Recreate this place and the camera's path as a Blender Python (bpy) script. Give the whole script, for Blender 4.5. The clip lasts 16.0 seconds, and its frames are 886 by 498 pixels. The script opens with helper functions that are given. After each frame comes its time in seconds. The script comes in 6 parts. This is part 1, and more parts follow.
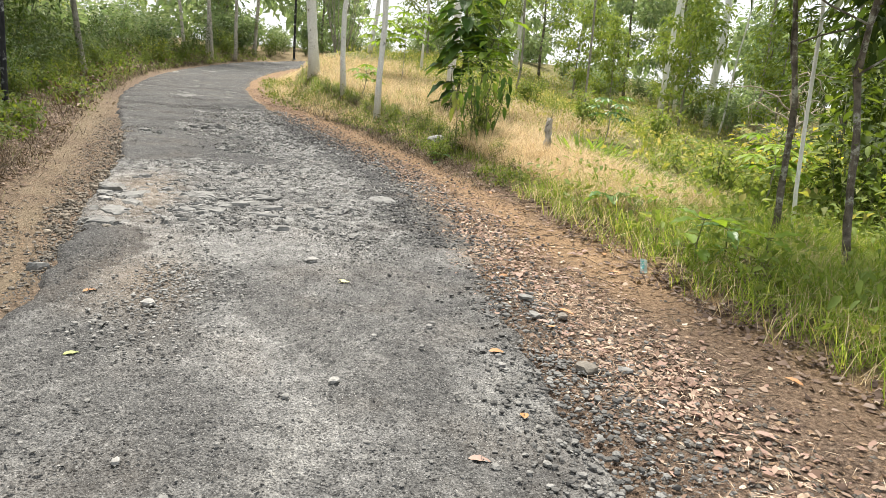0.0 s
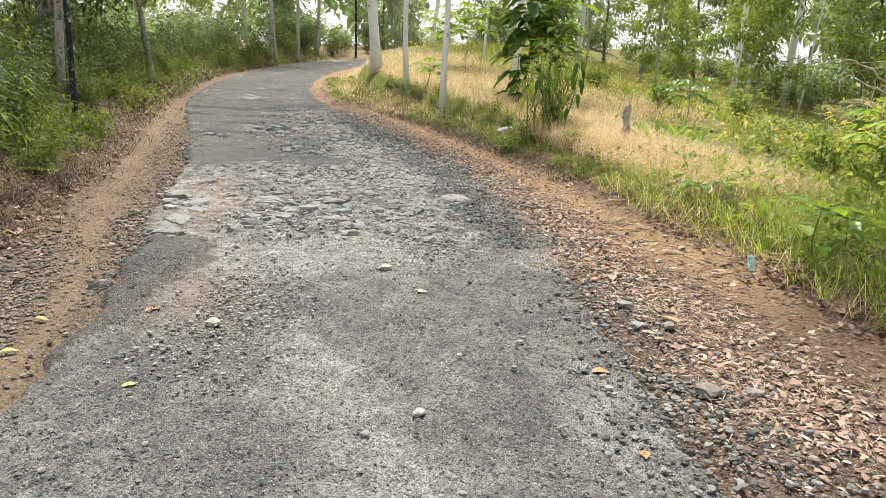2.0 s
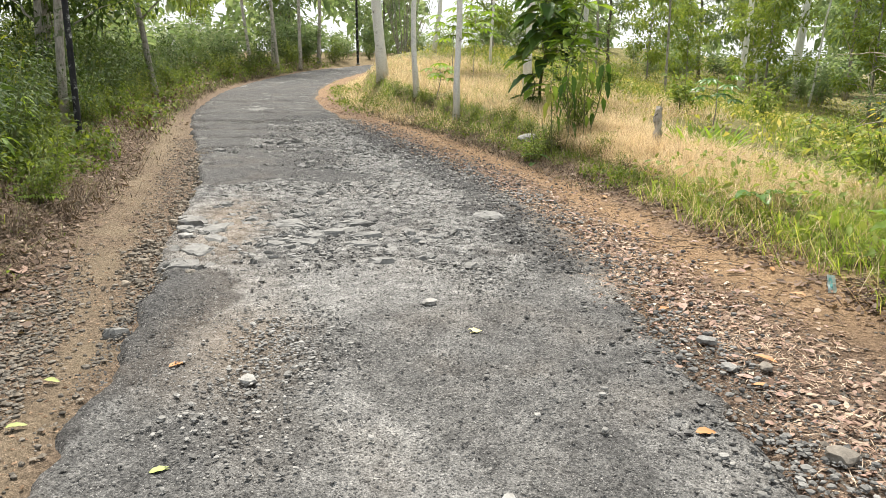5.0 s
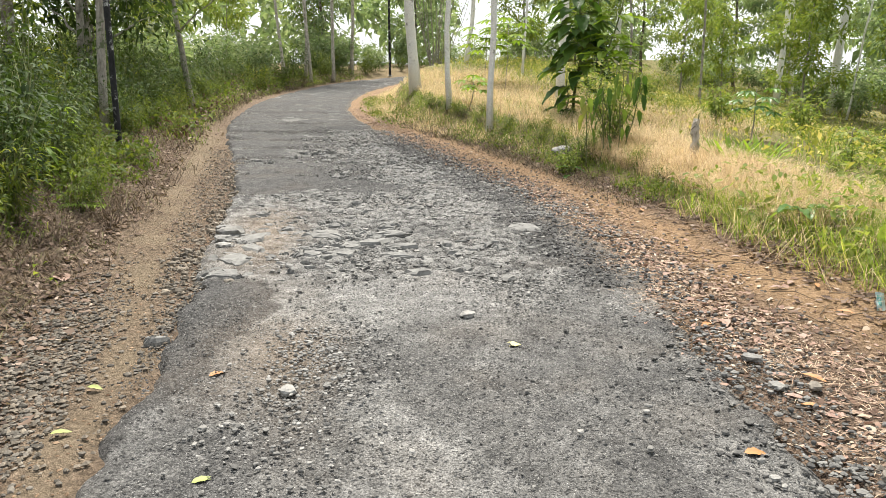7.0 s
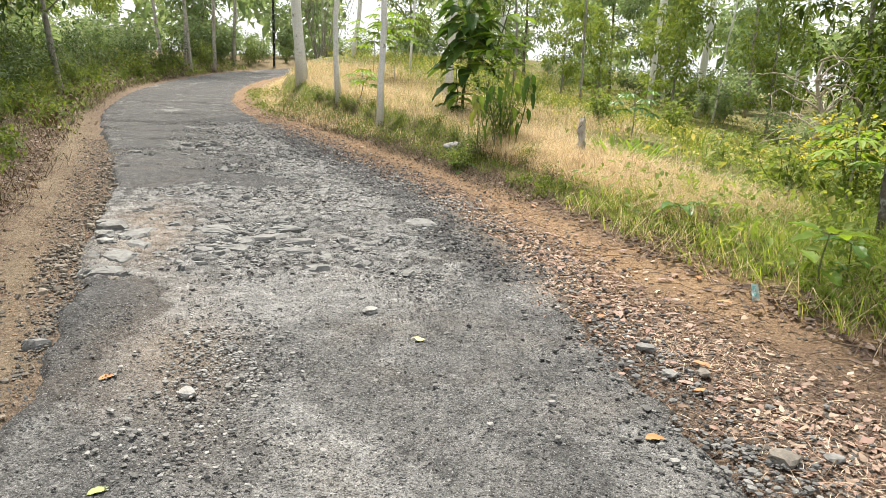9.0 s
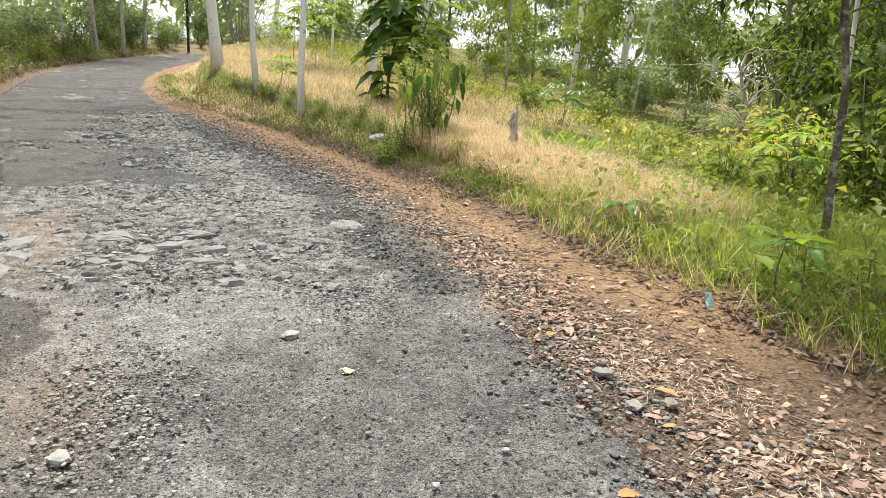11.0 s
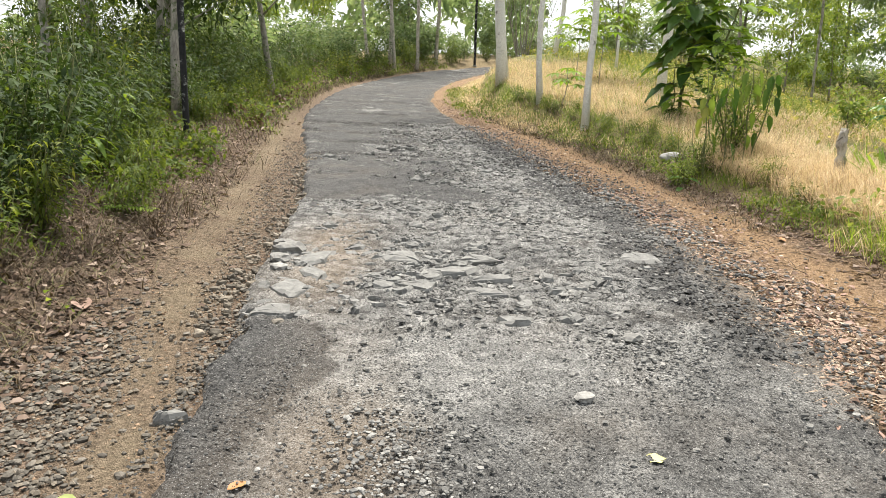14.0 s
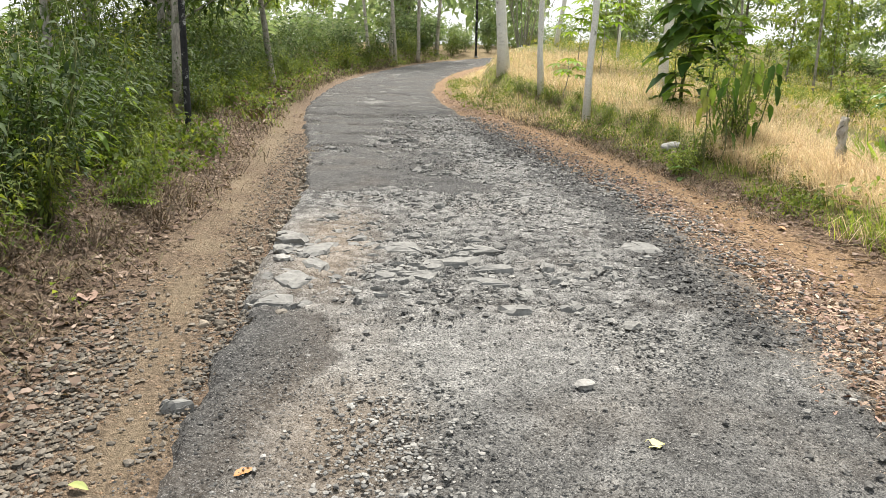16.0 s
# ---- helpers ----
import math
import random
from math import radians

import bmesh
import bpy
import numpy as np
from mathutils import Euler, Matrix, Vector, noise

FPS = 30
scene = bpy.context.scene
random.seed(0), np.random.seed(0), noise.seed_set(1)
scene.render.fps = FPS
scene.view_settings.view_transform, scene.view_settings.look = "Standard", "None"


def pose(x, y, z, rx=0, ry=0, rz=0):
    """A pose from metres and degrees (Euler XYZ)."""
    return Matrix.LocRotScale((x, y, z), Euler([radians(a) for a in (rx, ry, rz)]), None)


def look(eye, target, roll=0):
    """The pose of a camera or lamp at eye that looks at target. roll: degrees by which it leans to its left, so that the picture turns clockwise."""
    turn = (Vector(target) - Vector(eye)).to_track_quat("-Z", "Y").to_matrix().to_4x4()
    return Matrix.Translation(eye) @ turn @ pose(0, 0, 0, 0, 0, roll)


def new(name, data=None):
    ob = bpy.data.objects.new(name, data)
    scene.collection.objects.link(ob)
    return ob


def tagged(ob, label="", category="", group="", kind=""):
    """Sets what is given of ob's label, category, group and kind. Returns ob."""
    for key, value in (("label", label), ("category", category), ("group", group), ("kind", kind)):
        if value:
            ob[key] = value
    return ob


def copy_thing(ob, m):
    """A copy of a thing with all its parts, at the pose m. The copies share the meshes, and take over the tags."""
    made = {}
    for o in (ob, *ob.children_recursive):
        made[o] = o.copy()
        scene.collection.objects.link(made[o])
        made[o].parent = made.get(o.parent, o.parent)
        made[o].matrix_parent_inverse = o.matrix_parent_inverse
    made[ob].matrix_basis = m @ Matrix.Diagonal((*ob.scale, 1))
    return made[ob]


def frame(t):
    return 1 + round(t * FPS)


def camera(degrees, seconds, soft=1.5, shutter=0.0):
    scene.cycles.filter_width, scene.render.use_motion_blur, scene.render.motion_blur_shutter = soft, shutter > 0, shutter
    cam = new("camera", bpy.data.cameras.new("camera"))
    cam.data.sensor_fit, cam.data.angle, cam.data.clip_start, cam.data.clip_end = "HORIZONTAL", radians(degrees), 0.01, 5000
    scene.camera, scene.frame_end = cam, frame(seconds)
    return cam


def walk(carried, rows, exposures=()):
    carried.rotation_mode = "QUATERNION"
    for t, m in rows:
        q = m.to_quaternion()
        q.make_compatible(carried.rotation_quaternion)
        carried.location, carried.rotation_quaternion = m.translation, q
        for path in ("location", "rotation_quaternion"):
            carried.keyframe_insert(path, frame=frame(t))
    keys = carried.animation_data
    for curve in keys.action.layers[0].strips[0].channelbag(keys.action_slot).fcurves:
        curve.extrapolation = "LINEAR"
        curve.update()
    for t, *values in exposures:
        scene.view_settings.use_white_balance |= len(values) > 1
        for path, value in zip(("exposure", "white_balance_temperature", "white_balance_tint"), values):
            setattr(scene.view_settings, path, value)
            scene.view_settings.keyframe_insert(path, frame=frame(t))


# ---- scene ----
cam = camera(60.8, 16.0, soft=0.6)
PATH = [
    (0, (1.844, -1.698, 1.62), (1.45, 0.211, 1.175), 4.7),
    (0.5, (1.804, -1.682, 1.609), (1.38, 0.221, 1.163), 4.3),
    (1, (1.75, -1.498, 1.578), (1.261, 0.388, 1.125), 3.4),
    (1.5, (1.735, -1.337, 1.596), (1.197, 0.533, 1.132), 2.6),
    (2, (1.597, -1.211, 1.575), (1.037, 0.65, 1.102), 1.8),
    (2.5, (1.379, -1.097, 1.61), (0.826, 0.765, 1.134), 1.5),
    (3, (1.294, -0.972, 1.593), (0.749, 0.892, 1.117), 1.2),
    (5.5, (1.076, -0.715, 1.627), (0.491, 1.142, 1.17), -0.3),
    (6, (1.053, -0.712, 1.626), (0.437, 1.137, 1.179), -0.3),
    (6.5, (1.061, -0.721, 1.624), (0.418, 1.121, 1.184), -0.1),
    (7, (1.042, -0.719, 1.622), (0.397, 1.123, 1.186), 0.2),
    (7.5, (1.034, -0.719, 1.622), (0.417, 1.134, 1.189), 0.6),
    (8, (1.027, -0.715, 1.621), (0.472, 1.157, 1.19), 1.1),
    (8.5, (0.975, -0.723, 1.622), (0.512, 1.175, 1.191), 1.6),
    (9, (0.925, -0.725, 1.612), (0.572, 1.193, 1.17), 2.0),
    (9.2, (0.934, -0.702, 1.609), (0.624, 1.222, 1.162), 2.1),
    (11.3, (0.686, -0.033, 1.636), (0.537, 1.906, 1.171), 2.7),
    (11.5, (0.638, 0.013, 1.642), (0.505, 1.955, 1.18), 2.9),
    (12, (0.703, 0.204, 1.643), (0.72, 2.155, 1.199), 3.6),
    (12.5, (0.735, 0.447, 1.664), (0.67, 2.401, 1.24), 3.2),
    (13, (0.589, 0.492, 1.682), (0.094, 2.377, 1.231), 1.7),
    (13.5, (0.459, 0.499, 1.665), (-0.232, 2.319, 1.205), 1.9),
    (14, (0.395, 0.495, 1.649), (-0.429, 2.257, 1.186), 1.7),
    (14.5, (0.409, 0.446, 1.673), (-0.472, 2.179, 1.206), 1.2),
    (15, (0.432, 0.44, 1.666), (-0.439, 2.178, 1.194), 1.1),
    (15.5, (0.419, 0.448, 1.661), (-0.426, 2.196, 1.18), 1.3),
    (16, (0.421, 0.455, 1.653), (-0.406, 2.21, 1.168), 1.3),
]
walk(cam, [(t, look(eye, aim, lean)) for t, eye, aim, lean in PATH],
     exposures=[(0.0, 0.85, 6500, 10), (16.0, 0.85, 6500, 10)])

# ---- sky and sun: bright hazy overcast ----
SUN_EL, SUN_AZ = 62.0, -18.0
world = bpy.data.worlds.new("world")
scene.world = world
world.use_nodes = True
wn = world.node_tree.nodes
sky = wn.new("ShaderNodeTexSky")
sky.sky_type = "NISHITA"
sky.sun_disc = False
sky.sun_elevation, sky.sun_rotation = radians(SUN_EL), radians(SUN_AZ)
sky.dust_density, sky.air_density, sky.ozone_density = 4.0, 1.0, 1.0
haze = wn.new("ShaderNodeMix")
haze.data_type = "RGBA"
haze.inputs[0].default_value = 0.6
haze.inputs[7].default_value = (10.5, 11.0, 11.3, 1)
world.node_tree.links.new(sky.outputs[0], haze.inputs[6])
world.node_tree.links.new(haze.outputs[2], wn["Background"].inputs[0])
wn["Background"].inputs[1].default_value = 0.084
sun = new("sun", bpy.data.lights.new("sun", "SUN"))
sun.data.energy, sun.data.angle, sun.data.color = 5.0, radians(7), (1.0, 0.955, 0.88)
az, el = radians(SUN_AZ), radians(SUN_EL)
sun.matrix_basis = look((0, 0, 30), Vector((0, 0, 30)) - 10 * Vector((math.sin(az) * math.cos(el), math.cos(az) * math.cos(el), math.sin(el))))

RNG = np.random.default_rng(11)


# ---- materials ----
def nodes_of(name, rough=0.8, spec=0.3):
    m = bpy.data.materials.new(name)
    m.use_nodes = True
    b = m.node_tree.nodes["Principled BSDF"]
    b.inputs["Roughness"].default_value = rough
    b.inputs["Specular IOR Level"].default_value = spec
    return m, m.node_tree.nodes, m.node_tree.links, b


def noise_tex(n, l, scale, detail=5.0, rough=0.6, coords=None):
    t = n.new("ShaderNodeTexNoise")
    t.inputs["Scale"].default_value, t.inputs["Detail"].default_value, t.inputs["Roughness"].default_value = scale, detail, rough
    if coords is None:
        coords = n.new("ShaderNodeTexCoord").outputs["Object"]
    l.new(coords, t.inputs["Vector"])
    return t.outputs["Fac"]


def ramp(n, l, fac, stops):
    r = n.new("ShaderNodeValToRGB")
    while len(r.color_ramp.elements) < len(stops):
        r.color_ramp.elements.new(0.5)
    for e, (p, c) in zip(r.color_ramp.elements, stops):
        e.position, e.color = p, (*c, 1)
    l.new(fac, r.inputs[0])
    return r.outputs[0]


def mix(n, l, fac, a, b, how="MIX"):
    x = n.new("ShaderNodeMix")
    x.data_type, x.blend_type = "RGBA", how
    for sock, v in ((x.inputs[0], fac), (x.inputs[6], a), (x.inputs[7], b)):
        if isinstance(v, (int, float)):
            sock.default_value = v
        elif isinstance(v, tuple):
            sock.default_value = (*v, 1)
        else:
            l.new(v, sock)
    return x.outputs[2]


def bump(n, l, height, b, strength=0.5, dist=0.01):
    k = n.new("ShaderNodeBump")
    k.inputs["Strength"].default_value, k.inputs["Distance"].default_value = strength, dist
    l.new(height, k.inputs["Height"])
    l.new(k.outputs[0], b.inputs["Normal"])


def leaf_mat(name, stops, rough=0.62, trans=0.42, per_object=0.3, tint=(1.5, 1.5, 0.7)):
    """Leaves: colour by leaf, a little by plant; light passes through."""
    m, n, l, b = nodes_of(name, rough, 0.14)
    g = n.new("ShaderNodeNewGeometry")
    o = n.new("ShaderNodeObjectInfo")
    a = n.new("ShaderNodeMath")
    a.operation = "MULTIPLY_ADD"
    l.new(o.outputs["Random"], a.inputs[0])
    a.inputs[1].default_value = per_object
    s = n.new("ShaderNodeMath")
    s.operation = "MULTIPLY"
    l.new(g.outputs["Random Per Island"], s.inputs[0])
    s.inputs[1].default_value = 1 - per_object
    l.new(s.outputs[0], a.inputs[2])
    col = ramp(n, l, a.outputs[0], stops)
    col = mix(n, l, 0.35, col, ramp(n, l, noise_tex(n, l, 9.0), [(0.3, (0.5, 0.5, 0.5)), (0.7, (1.4, 1.35, 1.2))]), "MULTIPLY")
    l.new(col, b.inputs["Base Color"])
    t = n.new("ShaderNodeBsdfTranslucent")
    l.new(mix(n, l, 1.0, col, tint, "MULTIPLY"), t.inputs["Color"])
    x = n.new("ShaderNodeMixShader")
    x.inputs[0].default_value = trans
    l.new(b.outputs[0], x.inputs[1])
    l.new(t.outputs[0], x.inputs[2])
    l.new(x.outputs[0], n["Material Output"].inputs["Surface"])
    return m


def bark_mat(name, dark, light, scale=14.0, spots=None, stretch=3.0, spot_from=0.53):
    m, n, l, b = nodes_of(name, 0.85, 0.2)
    mp = n.new("ShaderNodeMapping")
    mp.inputs["Scale"].default_value = (1, 1, 1 / stretch)
    l.new(n.new("ShaderNodeTexCoord").outputs["Object"], mp.inputs[0])
    f = noise_tex(n, l, scale, 6, 0.7, mp.outputs[0])
    col = ramp(n, l, f, [(0.32, dark), (0.62, light)])
    if spots:
        f2 = noise_tex(n, l, 5.0, 6, 0.75)
        col = mix(n, l, ramp(n, l, f2, [(spot_from, (0, 0, 0)), (spot_from + 0.08, (1, 1, 1))]), col, spots)
    l.new(col, b.inputs["Base Color"])
    bump(n, l, f, b, 0.6, 0.02)
    return m


def ground_mat():
    """Soil, driven by what the ground is made of: bare earth, litter, grass land."""
    m, n, l, b = nodes_of("earth", 0.95, 0.1)
    at = n.new("ShaderNodeVertexColor")
    at.layer_name = "soil"
    sep = n.new("ShaderNodeSeparateColor")
    l.new(at.outputs[0], sep.inputs[0])
    f1, f2, f3 = noise_tex(n, l, 2.2, 6, 0.65), noise_tex(n, l, 28.0, 6, 0.7), noise_tex(n, l, 120.0, 3, 0.6)
    red = mix(n, l, f1, (0.34, 0.212, 0.112), (0.47, 0.312, 0.178))
    tan = mix(n, l, f1, (0.21, 0.163, 0.108), (0.31, 0.247, 0.17))
    earth = mix(n, l, sep.outputs[0], red, tan)
    earth = mix(n, l, 0.7, earth, ramp(n, l, f2, [(0.25, (0.3, 0.28, 0.27)), (0.5, (1, 1, 1)), (0.75, (1.6, 1.6, 1.6))]), "MULTIPLY")
    litter = ramp(n, l, f2, [(0.3, (0.04, 0.029, 0.022)), (0.46, (0.14, 0.098, 0.07)), (0.6, (0.27, 0.195, 0.14)), (0.75, (0.46, 0.355, 0.265))])
    grass = ramp(n, l, f1, [(0.3, (0.09, 0.105, 0.035)), (0.55, (0.235, 0.205, 0.09)), (0.75, (0.36, 0.30, 0.165))])
    col = mix(n, l, sep.outputs[1], earth, litter)
    col = mix(n, l, sep.outputs[2], col, grass)
    col = mix(n, l, 0.5, col, ramp(n, l, f3, [(0.3, (0.4, 0.4, 0.4)), (0.7, (1.5, 1.5, 1.5))]), "MULTIPLY")
    l.new(col, b.inputs["Base Color"])
    s = n.new("ShaderNodeMath")
    s.operation = "ADD"
    l.new(f2, s.inputs[0])
    l.new(f3, s.inputs[1])
    bump(n, l, s.outputs[0], b, 1.0, 0.035)
    return m


def speckle(n, l, scale, share, size):
    """Mask of round grains: a share of the cells, each grain a part of its cell."""
    v = n.new("ShaderNodeTexVoronoi")
    v.inputs["Scale"].default_value = scale
    w = noise_tex(n, l, scale * 0.7, 2, 0.5)
    co = n.new("ShaderNodeTexCoord").outputs["Object"]
    sh = n.new("ShaderNodeVectorMath")
    sh.operation = "MULTIPLY_ADD"
    l.new(w, sh.inputs[0])
    sh.inputs[1].default_value = (0.5 / scale, 0.5 / scale, 0)
    l.new(co, sh.inputs[2])
    l.new(sh.outputs[0], v.inputs["Vector"])
    sep = n.new("ShaderNodeSeparateColor")
    l.new(v.outputs["Color"], sep.inputs[0])
    pick = ramp(n, l, sep.outputs[0], [(share - 0.02, (1, 1, 1)), (share + 0.02, (0, 0, 0))])
    near = ramp(n, l, v.outputs["Distance"], [(size * 0.7, (1, 1, 1)), (size, (0, 0, 0))])
    return mix(n, l, 1.0, pick, near, "MULTIPLY"), sep.outputs[1]


def road_mat():
    """Worn bitumen: dark tar, pale dusty stone chips, bare rubble where the top is gone. Tar colour also paints the
    shade between bared stones.
    """
    m, n, l, b = nodes_of("worn_bitumen", 0.85, 0.2)
    at = n.new("ShaderNodeVertexColor")
    at.layer_name = "wear_and_shade"
    sep = n.new("ShaderNodeSeparateColor")
    l.new(at.outputs[0], sep.inputs[0])
    f1, f2, f3, f4 = noise_tex(n, l, 1.3, 7, 0.7), noise_tex(n, l, 32.0, 6, 0.72), noise_tex(n, l, 85.0, 5, 0.72), noise_tex(n, l, 7.0, 7, 0.72)
    tar = ramp(n, l, f2, [(0.3, (0.03, 0.029, 0.028)), (0.5, (0.072, 0.07, 0.067)), (0.7, (0.15, 0.145, 0.137))])
    tar = mix(n, l, 0.5, tar, ramp(n, l, f4, [(0.3, (0.5, 0.5, 0.5)), (0.7, (1.6, 1.58, 1.55))]), "MULTIPLY")
    dust = ramp(n, l, f4, [(0.3, (0.12, 0.117, 0.109)), (0.48, (0.205, 0.2, 0.188)), (0.7, (0.33, 0.322, 0.302))])
    dust = mix(n, l, 0.8, dust, ramp(n, l, f2, [(0.3, (0.55, 0.55, 0.55)), (0.5, (1, 1, 1)), (0.7, (1.35, 1.34, 1.32))]), "MULTIPLY")
    big = n.new("ShaderNodeMath")
    big.operation = "ADD"
    l.new(f1, big.inputs[0])
    l.new(sep.outputs[0], big.inputs[1])
    k = ramp(n, l, big.outputs[0], [(0.6, (0, 0, 0)), (1.2, (1, 1, 1))])
    col = mix(n, l, k, dust, tar)
    relief = []
    for scale, share, size, dark, light in ((34.0, 0.2, 0.4, (0.045, 0.044, 0.042), (0.21, 0.204, 0.19)), (75.0, 0.42, 0.42, (0.04, 0.039, 0.038), (0.27, 0.262, 0.245)), (150.0, 0.4, 0.45, (0.04, 0.039, 0.038), (0.36, 0.352, 0.335))):
        mask, kind = speckle(n, l, scale, share, size)
        grain = mix(n, l, ramp(n, l, kind, [(0.5, (0, 0, 0)), (0.85, (1, 1, 1))]), dark, light)
        soft = mix(n, l, 1.0, mask, (0.8, 0.8, 0.8), "MULTIPLY")
        col = mix(n, l, soft, col, grain)
        relief.append(mask)
    col = mix(n, l, 0.85, col, ramp(n, l, f3, [(0.38, (0.3, 0.3, 0.3)), (0.5, (1, 1, 1)), (0.64, (1.7, 1.69, 1.66))]), "MULTIPLY")
    soil = ramp(n, l, f2, [(0.3, (0.16, 0.115, 0.075)), (0.7, (0.38, 0.29, 0.2))])
    mp = n.new("ShaderNodeMapping")
    mp.inputs["Rotation"].default_value = (0, 0, radians(-30))
    mp.inputs["Scale"].default_value = (2.2, 0.55, 1)
    l.new(n.new("ShaderNodeTexCoord").outputs["Object"], mp.inputs[0])
    wheel = noise_tex(n, l, 0.9, 8, 0.72, mp.outputs[0])
    col = mix(n, l, 0.6, col, ramp(n, l, wheel, [(0.3, (0.5, 0.5, 0.51)), (0.5, (0.97, 0.97, 0.97)), (0.7, (1.35, 1.34, 1.31))]), "MULTIPLY")
    col = mix(n, l, sep.outputs[1], col, soil)
    col = mix(n, l, sep.outputs[2], col, (0.055, 0.05, 0.045))
    l.new(col, b.inputs["Base Color"])
    high = mix(n, l, 1.0, mix(n, l, 0.5, relief[0], relief[1]), mix(n, l, 0.5, f2, f3), "ADD")
    bump(n, l, high, b, 1.0, 0.03)
    return m


def stone_mat(name, a, c, scale=30):
    m, n, l, b = nodes_of(name, 0.85, 0.25)
    f = noise_tex(n, l, scale, 5, 0.7)
    g = n.new("ShaderNodeNewGeometry")
    col = mix(n, l, g.outputs["Random Per Island"], a, c)
    col = mix(n, l, 0.8, col, ramp(n, l, f, [(0.3, (0.55, 0.55, 0.55)), (0.7, (1.35, 1.35, 1.33))]), "MULTIPLY")
    l.new(col, b.inputs["Base Color"])
    bump(n, l, f, b, 0.5, 0.008)
    return m


M_GROUND, M_ROAD = ground_mat(), road_mat()
M_STONE = stone_mat("grey_stone", (0.10, 0.097, 0.091), (0.31, 0.298, 0.275))
M_STONE_DARK = stone_mat("tarred_stone", (0.058, 0.056, 0.053), (0.225, 0.217, 0.2))
M_STONE_BROWN = stone_mat("brown_stone", (0.06, 0.053, 0.043), (0.19, 0.167, 0.138))
M_SLAB = stone_mat("bitumen_slab", (0.112, 0.109, 0.102), (0.235, 0.229, 0.213), 18)
M_TARRED = stone_mat("tar_black_stone", (0.035, 0.034, 0.033), (0.16, 0.155, 0.146))
M_CHIP = stone_mat("tan_chip", (0.085, 0.072, 0.056), (0.25, 0.21, 0.162))
M_CLOD = stone_mat("earth_clod", (0.14, 0.085, 0.05), (0.36, 0.25, 0.16))
M_WHITE = bark_mat("white_bark", (0.62, 0.60, 0.55), (0.84, 0.82, 0.78), 18)
M_PALE = bark_mat("pale_bark", (0.52, 0.49, 0.43), (0.8, 0.78, 0.73), 26, (0.27, 0.25, 0.21), 0.6, 0.58)
M_GREY = bark_mat("grey_bark", (0.13, 0.115, 0.09), (0.36, 0.33, 0.28), 16, (0.10, 0.12, 0.06))
M_TAN = bark_mat("tan_bark", (0.21, 0.185, 0.15), (0.47, 0.43, 0.37), 16, (0.17, 0.16, 0.11))
M_DARK = bark_mat("dark_bark", (0.045, 0.037, 0.028), (0.17, 0.142, 0.108), 12, (0.36, 0.36, 0.3), 1.2, 0.52)
M_DEAD = bark_mat("bleached_wood", (0.24, 0.20, 0.15), (0.46, 0.40, 0.31), 20)
M_POLE = bark_mat("black_pole_paint", (0.012, 0.012, 0.013), (0.035, 0.034, 0.033), 10, (0.4, 0.4, 0.37), 2, 0.55)
M_STEM = bark_mat("green_stem", (0.07, 0.09, 0.03), (0.16, 0.17, 0.07), 20)
M_LEAF = leaf_mat("leaf_green", [(0.0, (0.03, 0.05, 0.012)), (0.4, (0.075, 0.11, 0.022)), (0.75, (0.155, 0.195, 0.04)), (0.93, (0.25, 0.27, 0.06)), (1.0, (0.33, 0.26, 0.09))], per_object=0.4)
M_LEAF_DARK = leaf_mat("leaf_dark", [(0.0, (0.025, 0.045, 0.014)), (0.6, (0.06, 0.095, 0.026)), (1.0, (0.13, 0.165, 0.05))], trans=0.32, per_object=0.4)
M_LEAF_LIGHT = leaf_mat("leaf_light", [(0.0, (0.09, 0.14, 0.03)), (0.6, (0.19, 0.25, 0.055)), (1.0, (0.33, 0.345, 0.10))], tint=(1.45, 1.45, 0.8))
M_LEAF_YELLOW = leaf_mat("leaf_yellow", [(0.0, (0.16, 0.20, 0.04)), (0.5, (0.36, 0.33, 0.06)), (1.0, (0.52, 0.42, 0.09))])
# Leaves with distance haze painted into a paler, greyer base colour.
M_LEAF_HAZED = leaf_mat("leaf_hazed", [(0.0, (0.105, 0.155, 0.075)), (0.5, (0.18, 0.24, 0.11)), (1.0, (0.30, 0.33, 0.19))], tint=(1.35, 1.4, 1.0))
M_STRAW = leaf_mat("dry_grass", [(0.0, (0.30, 0.205, 0.12)), (0.35, (0.53, 0.41, 0.255)), (0.85, (0.78, 0.655, 0.455)), (0.95, (0.5, 0.43, 0.22)), (1.0, (0.26, 0.28, 0.09))], 0.7, 0.3, 0.0, (1.3, 1.2, 0.95))
M_GRASS = leaf_mat("green_grass", [(0.0, (0.08, 0.14, 0.02)), (0.6, (0.17, 0.24, 0.04)), (0.9, (0.28, 0.32, 0.08)), (1.0, (0.42, 0.36, 0.17))], 0.6, 0.35, 0.0)
M_GRASS_FRESH = leaf_mat("fresh_grass", [(0.0, (0.10, 0.17, 0.022)), (0.5, (0.21, 0.29, 0.045)), (0.85, (0.34, 0.39, 0.09)), (1.0, (0.52, 0.46, 0.22))], 0.55, 0.45, 0.0)
M_LITTER = leaf_mat("mixed_litter", [(0.0, (0.07, 0.047, 0.036)), (0.25, (0.20, 0.13, 0.095)), (0.45, (0.36, 0.24, 0.195)), (0.6, (0.30, 0.23, 0.175)), (0.78, (0.15, 0.10, 0.075)), (0.92, (0.42, 0.32, 0.24)), (1.0, (0.58, 0.49, 0.39))], 0.75, 0.1, 0.0, (1.2, 1.0, 0.8))
